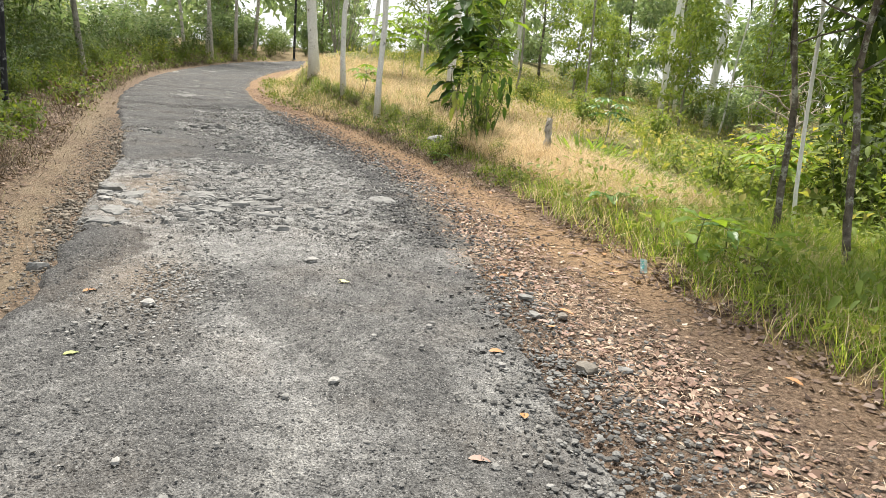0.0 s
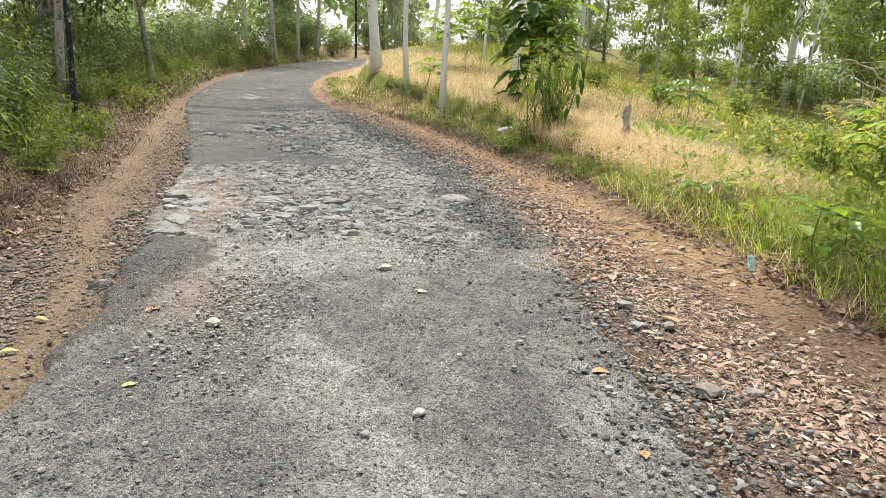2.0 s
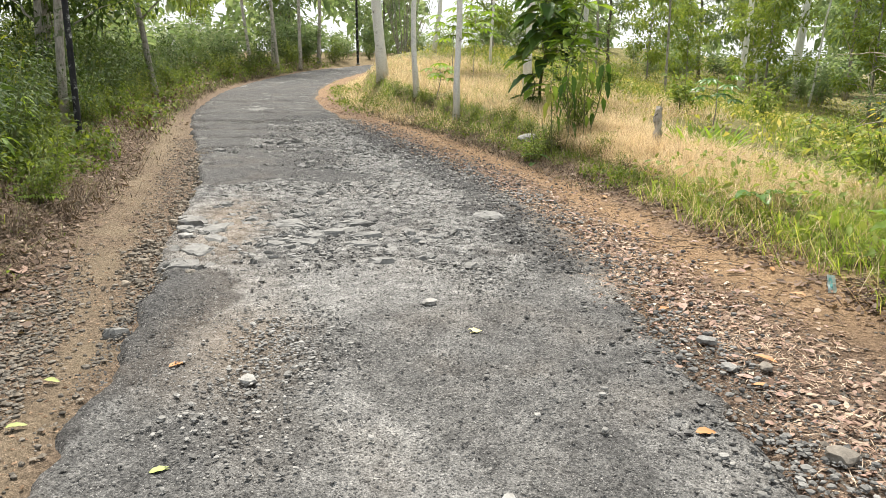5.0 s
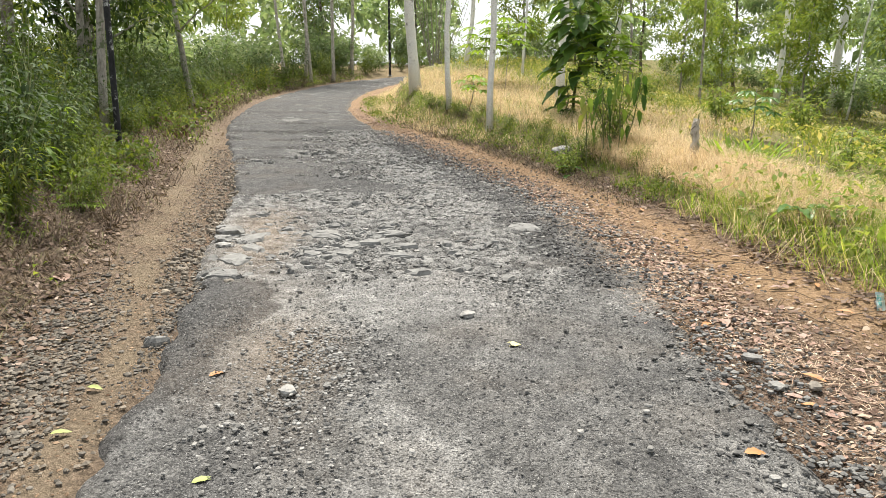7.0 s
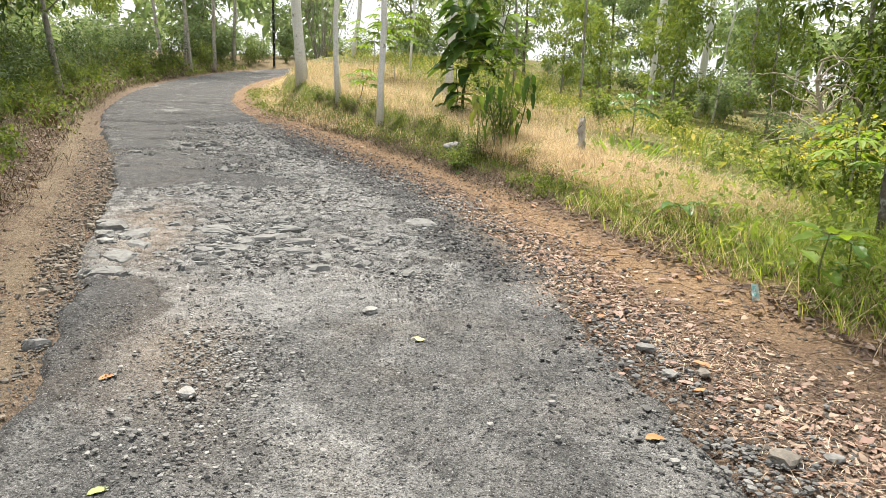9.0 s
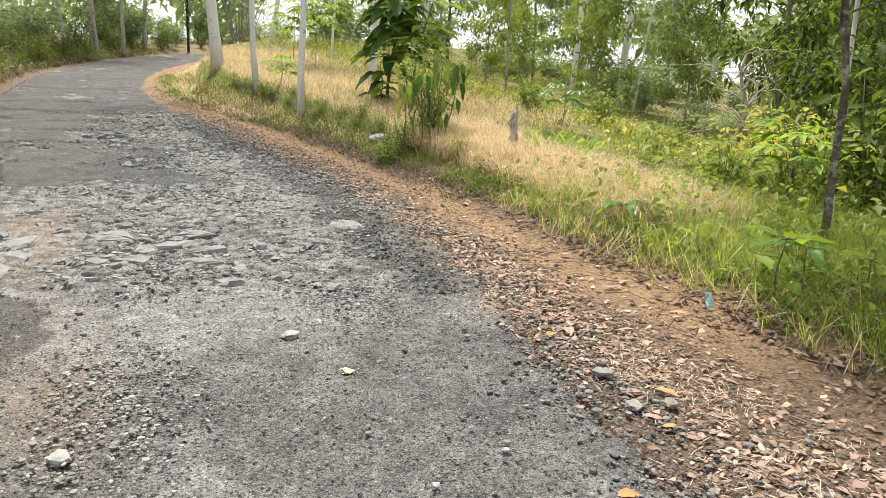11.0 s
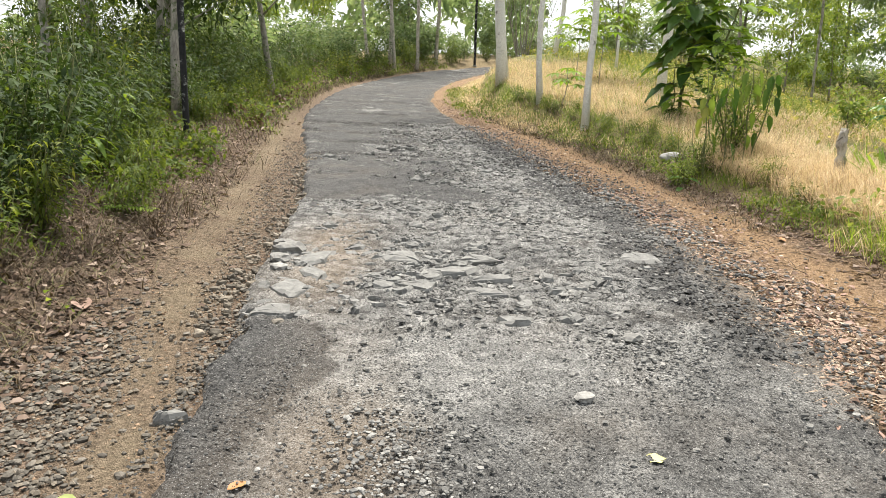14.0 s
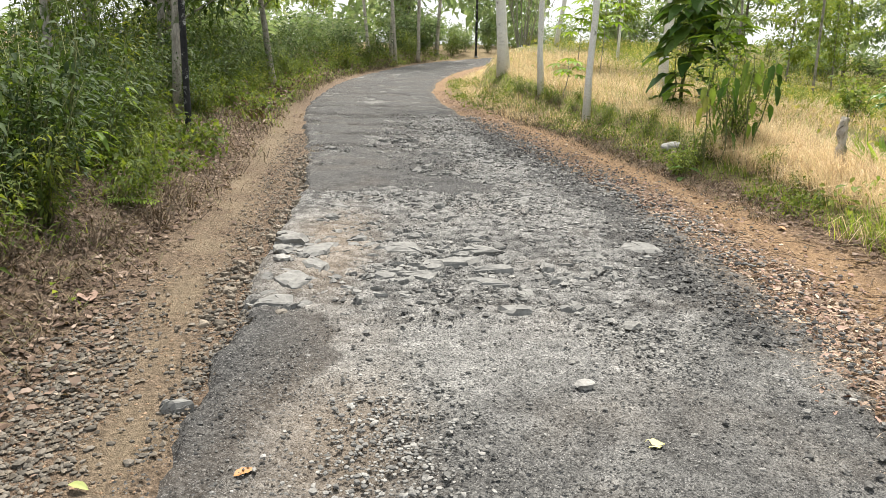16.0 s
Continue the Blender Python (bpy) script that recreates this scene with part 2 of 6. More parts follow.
M_DEADSTEM = leaf_mat("dead_stem", [(0.0, (0.035, 0.026, 0.018)), (0.5, (0.09, 0.066, 0.045)), (0.85, (0.17, 0.13, 0.09)), (1.0, (0.13, 0.15, 0.05))], 0.8, 0.1, 0.0)
M_DRYLEAF = leaf_mat("fallen_leaf", [(0.0, (0.05, 0.034, 0.026)), (0.4, (0.12, 0.082, 0.062)), (0.85, (0.215, 0.155, 0.12)), (1.0, (0.36, 0.285, 0.235))], 0.75, 0.1, 0.0)
M_FRESH = leaf_mat("fresh_leaf", [(0.0, (0.13, 0.22, 0.03)), (1.0, (0.26, 0.36, 0.06))], 0.5, 0.45, 0.9)
M_TWIG = bark_mat("dry_twig", (0.075, 0.052, 0.036), (0.23, 0.175, 0.12), 30)
M_STRAWBIT = leaf_mat("straw_bits", [(0.0, (0.16, 0.10, 0.07)), (0.5, (0.38, 0.27, 0.19)), (1.0, (0.62, 0.50, 0.37))], 0.75, 0.1, 0.0, (1.2, 1.0, 0.8))
M_MEADOW = leaf_mat("meadow_weed", [(0.0, (0.13, 0.16, 0.035)), (0.5, (0.26, 0.265, 0.075)), (0.85, (0.42, 0.37, 0.14)), (1.0, (0.5, 0.42, 0.22))], 0.6, 0.35, 0.0)


# ---- mesh helpers ----
def mesh(name, v, f, mat, smooth=True, attr=None):
    """v: points; f: array of triangles or quads."""
    me = bpy.data.meshes.new(name)
    v, f = np.asarray(v, dtype=np.float32), np.asarray(f, dtype=np.int32)
    me.vertices.add(len(v))
    me.vertices.foreach_set("co", v.ravel())
    k = f.shape[1]
    me.loops.add(f.size)
    me.loops.foreach_set("vertex_index", f.ravel())
    me.polygons.add(len(f))
    me.polygons.foreach_set("loop_start", np.arange(0, f.size, k, dtype=np.int32))
    me.polygons.foreach_set("use_smooth", np.full(len(f), smooth))
    me.materials.append(mat)
    if attr is not None:
        a = me.color_attributes.new(attr[0], "FLOAT_COLOR", "POINT")
        a.data.foreach_set("color", np.asarray(attr[1], dtype=np.float32).ravel())
    me.update(calc_edges=True)
    return me


def part(name, vf, mat, parent=None, label="", smooth=True):
    ob = new(name, mesh(name, vf[0], vf[1], mat, smooth))
    if parent is not None:
        ob.parent = parent
    if label:
        tagged(ob, label)
    return ob


def empty(name, m, label, category, group=""):
    ob = new(name)
    ob.empty_display_size = 0.1
    ob.matrix_basis = m
    return tagged(ob, label, category, group)


def join(*sets):
    vs, fs, k = [], [], 0
    for v, f in sets:
        vs.append(v)
        fs.append(f + k)
        k += len(v)
    return np.concatenate(vs), np.concatenate(fs)


def tri(vf):
    v, f = vf
    return v, np.concatenate([f[:, [0, 1, 2]], f[:, [0, 2, 3]]])


def unit(a):
    return a / np.maximum(np.linalg.norm(a, axis=-1, keepdims=True), 1e-9)


def tube(pts, radii, sides=8):
    """A closed tapered tube along points, in triangles."""
    pts = np.asarray(pts, float)
    radii = np.broadcast_to(radii, (len(pts),))
    tan = unit(np.gradient(pts, axis=0))
    ref = np.array([1.0, 0, 0]) if abs(tan[:, 0]).mean() < 0.7 else np.array([0, 1.0, 0])
    a = unit(np.cross(tan, ref))
    b = np.cross(tan, a)
    ang = np.arange(sides) * 2 * math.pi / sides
    ring = pts[:, None] + radii[:, None, None] * (a[:, None] * np.cos(ang)[None, :, None] + b[:, None] * np.sin(ang)[None, :, None])
    v = ring.reshape(-1, 3)
    i, j = np.meshgrid(np.arange(len(pts) - 1), np.arange(sides), indexing="ij")
    p, q = i * sides + j, i * sides + (j + 1) % sides
    f = np.stack([p, q, q + sides, p + sides], -1).reshape(-1, 4)
    v, f = tri((v, f))
    tops = len(v)
    v = np.concatenate([v, pts[[0, -1]]])
    k = np.arange(sides)
    k2 = (k + 1) % sides
    last = (len(pts) - 1) * sides
    caps = np.concatenate([np.stack([np.full(sides, tops), k2, k], -1), np.stack([np.full(sides, tops + 1), last + k, last + k2], -1)])
    return v, np.concatenate([f, caps])


def leaves(base, way, length, width, droop=0.25, fold=0.2, twist=None):
    """Folded, pointed leaves: four triangles each, from base along way."""
    base, way = np.asarray(base, float), unit(np.asarray(way, float))
    n = len(base)
    length, width = np.broadcast_to(length, (n,))[:, None], np.broadcast_to(width, (n,))[:, None]
    up = np.tile([0.0, 0, 1], (n, 1)) + 0.35 * RNG.normal(size=(n, 3))
    side = unit(np.cross(way, up))
    nor = np.cross(side, way)
    mid = base + way * length * 0.45
    sag = np.array([0, 0, -1.0]) * length * droop
    v = np.stack([base, mid + side * width / 2 + nor * width * fold, mid, mid - side * width / 2 + nor * width * fold, base + way * length + sag], 1).reshape(-1, 3)
    k = np.arange(n)[:, None] * 5
    f = (k[:, :, None] + np.array([[0, 1, 2], [0, 2, 3], [1, 4, 2], [2, 4, 3]])[None]).reshape(-1, 3)
    return v, f


def full_leaves(base, way, length, width, droop=0.25, fold=0.2):
    """Broader leaves with a rounded outline and a midrib: eight triangles each."""
    base, way = np.asarray(base, float), unit(np.asarray(way, float))
    n = len(base)
    length, width = np.broadcast_to(length, (n,))[:, None], np.broadcast_to(width, (n,))[:, None]
    up = np.tile([0.0, 0, 1], (n, 1)) + 0.35 * RNG.normal(size=(n, 3))
    side = unit(np.cross(way, up))
    nor = np.cross(side, way)
    down = np.array([0, 0, -1.0]) * length * droop
    rows = [base]
    for t, wd in ((0.28, 0.44), (0.66, 0.42)):
        m = base + way * length * t + down * t * t
        rows += [m + side * width * wd + nor * width * fold, m, m - side * width * wd + nor * width * fold]
    rows.append(base + way * length + down)
    v = np.stack(rows, 1).reshape(-1, 3)
    k = np.arange(n)[:, None] * 8
    f = (k[:, :, None] + np.array([[0, 1, 2], [0, 2, 3], [1, 4, 5], [1, 5, 2], [2, 5, 6], [2, 6, 3], [4, 7, 5], [5, 7, 6]])[None]).reshape(-1, 3)
    return v, f


def dry_leaves(base, way, length, width, r):
    """Fallen leaves: rounded, curled outline of six points."""
    n = len(base)
    way = unit(way)
    side = unit(np.cross(way, np.tile([0, 0, 1.0], (n, 1)) + 0.25 * r.normal(size=(n, 3))))
    length, width = length[:, None], width[:, None]
    curl = lambda: np.array([0, 0, 1.0]) * width * r.uniform(-0.1, 0.45, (n, 1))
    a, c = base + way * length * r.uniform(0.2, 0.35, (n, 1)), base + way * length * r.uniform(0.6, 0.78, (n, 1))
    v = np.stack([base, a + side * width * 0.45 + curl(), a - side * width * 0.45 + curl(), c + side * width * 0.4 + curl(), c - side * width * 0.4 + curl(), base + way * length + curl()], 1).reshape(-1, 3)
    k = np.arange(n)[:, None] * 6
    return v, (k[:, :, None] + np.array([[0, 1, 2], [1, 3, 4], [1, 4, 2], [3, 5, 4]])[None]).reshape(-1, 3)


def plain_leaves(base, way, length, width):
    """Far leaves: two triangles each, folded on the midrib."""
    v, f = leaves(base, way, length, width)
    v = v.reshape(-1, 5, 3)[:, [0, 1, 3, 4]].reshape(-1, 3)
    k = np.arange(len(v) // 4)[:, None] * 4
    return v, (k[:, :, None] + np.array([[0, 1, 3], [0, 3, 2]])[None]).reshape(-1, 3)


def blades(base, height, lean, width, curve=0.4):
    """Grass: bent tapering blades of three triangles."""
    base = np.asarray(base, float)
    n = len(base)
    height, width = np.broadcast_to(height, (n,))[:, None], np.broadcast_to(width, (n,))[:, None]
    a = RNG.uniform(0, 2 * math.pi, n)
    out = np.stack([np.cos(a), np.sin(a), np.zeros(n)], -1)
    side = np.stack([-np.sin(a + 0.5), np.cos(a + 0.5), np.zeros(n)], -1)
    lean = np.broadcast_to(lean, (n,))[:, None]
    mid = base + height * 0.55 * np.array([0, 0, 1.0]) + out * lean * height * 0.35
    tip = base + height * (1 - curve * lean) * np.array([0, 0, 1.0]) + out * lean * height
    v = np.stack([base - side * width / 2, base + side * width / 2, mid - side * width * 0.4, mid + side * width * 0.4, tip], 1).reshape(-1, 3)
    k = np.arange(n)[:, None] * 5
    f = (k[:, :, None] + np.array([[0, 1, 3], [0, 3, 2], [2, 3, 4]])[None]).reshape(-1, 3)
    return v, f


def lattice(ix, iy, seed):
    h = (ix.astype(np.int64) * 374761393 + iy.astype(np.int64) * 668265263 + seed * 974711) & 0x7FFFFFFF
    h = ((h ^ (h >> 13)) * 1274126177) & 0x7FFFFFFF
    return ((h ^ (h >> 16)) & 0xFFFF) / 65535.0


def fuzz(x, y, scale, seed=0, octaves=3):
    """Smooth value noise about 0, in -1 to 1."""
    total, amp, norm = 0.0, 1.0, 0.0
    for o in range(octaves):
        u, w = x * scale, y * scale
        i, j = np.floor(u), np.floor(w)
        a, b = u - i, w - j
        a, b = a * a * (3 - 2 * a), b * b * (3 - 2 * b)
        q = lattice(i, j, seed + o) * (1 - a) * (1 - b) + lattice(i + 1, j, seed + o) * a * (1 - b) + lattice(i, j + 1, seed + o) * (1 - a) * b + lattice(i + 1, j + 1, seed + o) * a * b
        total, norm = total + amp * (2 * q - 1), norm + amp
        amp, scale = amp * 0.55, scale * 2.03
    return total / norm


def step(a, b, x):
    t = np.clip((x - a) / (b - a), 0, 1)
    return t * t * (3 - 2 * t)


# ---- lie of the land: s runs along the road, d across it ----
def to_xy(s, d):
    return -0.5 * s + 0.866 * d, 0.866 * s + 0.5 * d


def to_sd(x, y):
    return -0.5 * x + 0.866 * y, 0.866 * x + 0.5 * y


def centre(s):
    total = 0.0
    for k in (-3.0, -1.0, 1.0, 3.0):
        total = total + np.interp(s + k * np.clip(np.abs(s) / 20, 0.3, 1.5), [-40, -5, 0, 5, 9, 13, 18, 26, 32, 36, 40, 45, 50, 60, 80, 120], [0.2, 0.7, 1.15, 1.5, 1.65, 1.3, 0.9, 0.5, 0.9, 1.8, 2.9, 4.4, 6.6, 14.0, 32.0, 70.0])
    return total / 4


def road_z(s):
    return 0.02 * np.clip(s - 3, 0, 77) + 0.028 * np.clip(s - 26, 0, 40)


def land(s, d):
    """Height of the ground."""
    e = d - centre(s)
    z = road_z(s)
    near = 1 - step(60, 160, np.hypot(s, d))
    left = 0.30 * step(-2.8, -4.3, e) + 0.012 * np.clip(-e - 5, 0, 40) - 0.03 * np.exp(-((e + 2.3) / 0.35) ** 2)
    rise = (0.12 + 0.03 * np.clip(s - 4, 0, 36)) * step(2.9, 4.4, e)
    crest = 5.2 + 0.22 * np.clip(s, 0, 22)
    over = np.clip(e - crest, 0, 1e9)
    fall = -(0.26 + 0.5 * step(16, 7, s)) * over * over / (over + 2.5)
    fall = -3.4 * np.tanh(-fall / 3.4)
    rough = 0.035 * fuzz(s, d, 0.8, 3) * step(1.8, 4.0, np.abs(e)) + 0.012 * fuzz(s, d, 5.0, 9) * step(1.7, 2.3, np.abs(e)) + 0.5 * fuzz(s, d, 0.06, 5, 2) * step(7, 25, np.abs(e))
    return z + (left + rise + fall) + rough * near


def at(x, y, lift=0.0):
    s, d = to_sd(np.asarray(x, float), np.asarray(y, float))
    return land(s, d) + lift


def sheet(s, d, z):
    x, y = to_xy(s, d)
    v = np.stack([x, y, z], -1).reshape(-1, 3)
    r, c = s.shape
    i, j = np.meshgrid(np.arange(r - 1), np.arange(c - 1), indexing="ij")
    p = i * c + j
    return v, np.stack([p, p + 1, p + c + 1, p + c], -1).reshape(-1, 4)


def edge_right(s):
    return np.interp(s, [-6, 1, 3, 5, 7.5, 12, 18, 26, 60], [1.2, 1.4, 1.65, 2.0, 2.0, 1.75, 1.85, 1.75, 1.75]) + 0.08 * fuzz(s, s * 0, 0.9, 21) + 0.10 * fuzz(s, s * 0, 3.0, 22)


def edge_left(s):
    return np.interp(s, [0, 3, 3.6, 4.2, 5, 6.1, 9, 13, 21, 40], [1.68, 1.72, 1.68, 1.78, 1.8, 1.94, 1.95, 2.02, 2.2, 1.85]) + 0.11 * fuzz(s, s * 0, 2.6, 32)


def path_line(s):
    return np.interp(s, [0, 3, 4.2, 5.7, 7.4, 9.5, 14, 20, 25], [-1.85, -1.86, -2.06, -2.36, -2.57, -2.7, -2.58, -2.45, -2.35])


def build_ground():
    grow = np.concatenate([np.array([1.0, 2, 4, 8, 16, 32, 64, 128, 256, 512, 1024, 2000])])
    sl = np.concatenate([-20 - grow[::-1], np.arange(-20, -2, 0.4), np.arange(-2, 14, 0.14), np.arange(14, 40, 0.26), np.arange(40, 90, 0.7), 90 + grow])
    dl = np.concatenate([-30 - grow[::-1], np.arange(-30, -5, 0.5), np.arange(-5, 7, 0.125), np.arange(7, 40, 0.5), 40 + grow])
    s, d = np.meshgrid(sl, dl, indexing="ij")
    z = land(s, d)
    e = d - centre(s)
    under = step(-edge_left(s) - 0.02, -edge_left(s) + 0.1, e) * (1 - step(edge_right(s) - 0.1, edge_right(s) + 0.02, e))
    z = z - 0.05 * under
    v, f = sheet(s, d, z)
    wob = 0.25 * fuzz(s, d, 1.3, 41)
    path = step(24, 15, s) * np.exp(-((e - path_line(s) + 0.35 * wob) / (0.19 + 0.012 * np.clip(s, 0, 20))) ** 2) * np.clip(0.8 + 1.2 * fuzz(s, d, 2.4, 43), 0, 1)
    litter = np.clip(0.85 * step(-1.2, -1.6, e) + 0.65 * step(0.8, 1.1, e) * step(2.7, 2.2, e + 0.8 * wob) * (0.75 + 0.25 * step(20, 12, s)) + 0.12 * step(2, 2.5, e) + 0.75 * step(0.8, 1.2, e) * step(3.5, 2.9, e) * step(4, 1.5, s) + 0.8 * np.exp(-((e - 3.3 + 0.5 * step(14, 24, s) + wob) / 0.28) ** 2) * step(4, 6, s) + 0.6 * np.exp(-((e + 1.95 + wob) / 0.22) ** 2) * step(9, 4, s), 0, 1)
    litter = np.clip(litter + 0.2 * wob, 0, 1) * (1 - 0.95 * path)
    green = np.maximum(step(3.3 - 0.35 * step(9, 14, s) - 0.65 * step(18, 24, s), 3.8 - 0.35 * step(9, 14, s) - 0.65 * step(18, 24, s), e + wob), 0.35 * step(-2.3, -2.9, e + wob) * step(13, 19, s))
    tan = np.clip(step(0, -1, e) - 0.2 * wob, 0, 1) * step(60, 20, s) + 0.12 * step(2.2, 2.8, e)
    col = np.stack([tan, litter, green, np.ones_like(s)], -1).reshape(-1, 4)
    ob = new("ground", mesh("ground", v, f, M_GROUND, True, ("soil", col)))
    tagged(ob, "brown earth verge with leaf litter and grassy slopes", "ground", kind="structure")


def cells(s, d, size, seed):
    """Distance to the nearest of scattered seeds and its number, for embedded stones."""
    u, w = s / size, d / size
    i, j = np.floor(u), np.floor(w)
    best, idx = np.full(s.shape, 9.0), np.zeros(s.shape)
    for a in (-1, 0, 1):
        for b in (-1, 0, 1):
            px = i + a + lattice(i + a, j + b, seed)
            py = j + b + lattice(i + a, j + b, seed + 1)
            q = np.hypot(u - px, w - py)
            m = q < best
            best = np.where(m, q, best)
            idx = np.where(m, lattice(i + a, j + b, seed + 2), idx)
    return best, idx


def build_road():
    sl = np.concatenate([np.arange(-60, -6, 1.5), np.arange(-6, -0.6, 0.15), np.arange(-0.6, 11, 0.026), np.arange(11, 19, 0.06), np.arange(19, 30, 0.12), np.arange(30, 110, 0.5)])
    vl = np.linspace(-1, 1, 117)
    s, w = np.meshgrid(sl, vl, indexing="ij")
    d = centre(s) + np.where(w < 0, w * edge_left(s), w * edge_right(s))
    e = d - centre(s)
    x, y = to_xy(s, d)
    margin = 1 - np.maximum(step(0.9, 1.0, w), step(-0.955, -1.0, w))
    # where the bitumen top is still whole; gap shade between stones joins it below
    tar_and_gaps = step(16, 19, s + 0.6 * fuzz(s, d, 0.7, 51))
    tar_and_gaps = np.maximum(tar_and_gaps, step(8.95, 9.15, s + 0.9 * fuzz(s, d, 1.4, 52, 5)) * step(0.5, 0.1, e + 0.7 * fuzz(s, d, 1.1, 53, 5)) * 0.95)
    tar_to = np.interp(s, [2.0, 2.8, 3.2, 3.7, 4.15, 4.7, 5.0], [-1.75, -1.5, -1.42, -1.3, -1.06, -1.2, -1.6])
    tar_and_gaps = np.maximum(tar_and_gaps, step(5.0, 4.85, s + 0.3 * fuzz(s, d, 2, 54, 5)) * step(0.07, -0.07, e - tar_to + 0.22 * fuzz(s, d, 2.4, 55, 5)))
    tar_and_gaps = np.maximum(tar_and_gaps, 0.36 * step(4.4, 3.2, s + 0.5 * fuzz(s, d, 1.0, 56)))
    tar_and_gaps = np.maximum(tar_and_gaps, (0.35 * step(3.5, 5.5, s) + 0.3) * step(0.95, 1.25, e + 0.35 * fuzz(s, d, 1.5, 58, 4)) * step(19, 13, s))
    tar_and_gaps = tar_and_gaps * (1 - 0.75 * step(0.1, 0.3, fuzz(s, d, 1.7, 85, 4)) * step(9, 11, s))
    tar_and_gaps = tar_and_gaps * (1 - 0.6 * step(-0.1, 0.6, fuzz(s * 0.8, d * 2.2, 0.8, 57, 4)) * step(30, 22, s))
    cracks = 0.0
    for k, (sc, lo, hi) in enumerate([(12.9, -2, 0.5), (14.6, -1.6, 1.6), (16.3, -1.0, 1.8), (18.6, -1.8, 0.4), (21.5, -0.6, 1.8), (26.0, -1.8, 1.8)]):
        cracks = np.maximum(cracks, np.exp(-((s - sc - 0.9 * fuzz(s * 0, d, 1.1, 110 + k, 4)) / (0.09 + 0.004 * sc)) ** 2) * step(lo - 0.3, lo, e) * step(hi + 0.3, hi, e))
    tar_and_gaps = tar_and_gaps * (1 - cracks)
    near = step(20, 12, s)
    c1, k1 = cells(s, d, 0.045, 61)
    c2, k2 = cells(s, d, 0.14, 71)
    chips = (0.55 - c1).clip(0, 0.35) * (0.1 + k1 * k1) * 0.055
    bared = step(4.3, 5.0, s) * step(18, 13, s) * (1 - tar_and_gaps)
    # shade in the gaps between bared stones, painted as tar colour
    tar_and_gaps = np.maximum(tar_and_gaps, bared * (0.08 + 0.4 * step(0.38, 0.55, c2)))
    rubble = (0.6 - c2).clip(0, 0.2) * (0.1 + k2) * 0.16 * step(4.0, 5.0, s) * step(19, 12, s)
    z = land(s, d) + 0.012 + 0.022 * tar_and_gaps * (step(5, 9, s) + step(-0.7, -1.0, e)) + near * (1 - 0.6 * tar_and_gaps) * (chips + (1 - 0.7 * tar_and_gaps) * rubble) - 0.03 * step(0.0, 0.25, fuzz(s, d, 0.9, 86)) * step(9.5, 11, s) * step(20, 17, s)
    z = z - 0.035 * cracks + 0.018 * fuzz(s, d, 1.1, 81) + step(9, 11, s) * step(34, 24, s) * (0.014 * fuzz(s, d, 2.6, 84, 4) - 0.02 * step(0.12, 0.3, fuzz(s, d, 1.7, 85, 4))) + 0.006 * fuzz(s, d, 7, 82) * near
    z = np.where(margin < 1, land(s, d) - 0.04 + (z - land(s, d) + 0.04) * margin, z)
    v, f = sheet(s, d, z)
    dirt = np.clip(0.4 * np.exp(-(((s - 3.2) / 0.8) ** 2 + ((e + 0.95) / 0.35) ** 2)) + 0.45 * np.exp(-(((s - 6.5) / 1.5) ** 2 + ((e + 1.35) / 0.35) ** 2)) + 0.25 * step(1.45, 1.8, e) + 0.15 * fuzz(s, d, 2.0, 83), 0, 0.85)
    col = np.stack([tar_and_gaps, dirt, cracks * step(10, 12, s), 0 * s + 1], -1).reshape(-1, 4)
    ob = new("road", mesh("road", v, f, M_ROAD, True, ("wear_and_shade", col)))
    tagged(ob, "broken grey bitumen village road with exposed stones", "road", kind="structure")


build_ground()
build_road()


# ---- trees ----
def bent(a, b, n, wiggle, seed):
    r = np.random.default_rng(seed)
    t = np.linspace(0, 1, n)[:, None]
    p = np.asarray(a, float) * (1 - t) + np.asarray(b, float) * t
    w = np.cumsum(r.normal(size=(n, 3)), 0)
    w = w - w[0] - t * (w[-1] - w[0])
    return p + wiggle * w * np.array([1, 1, 0.3])


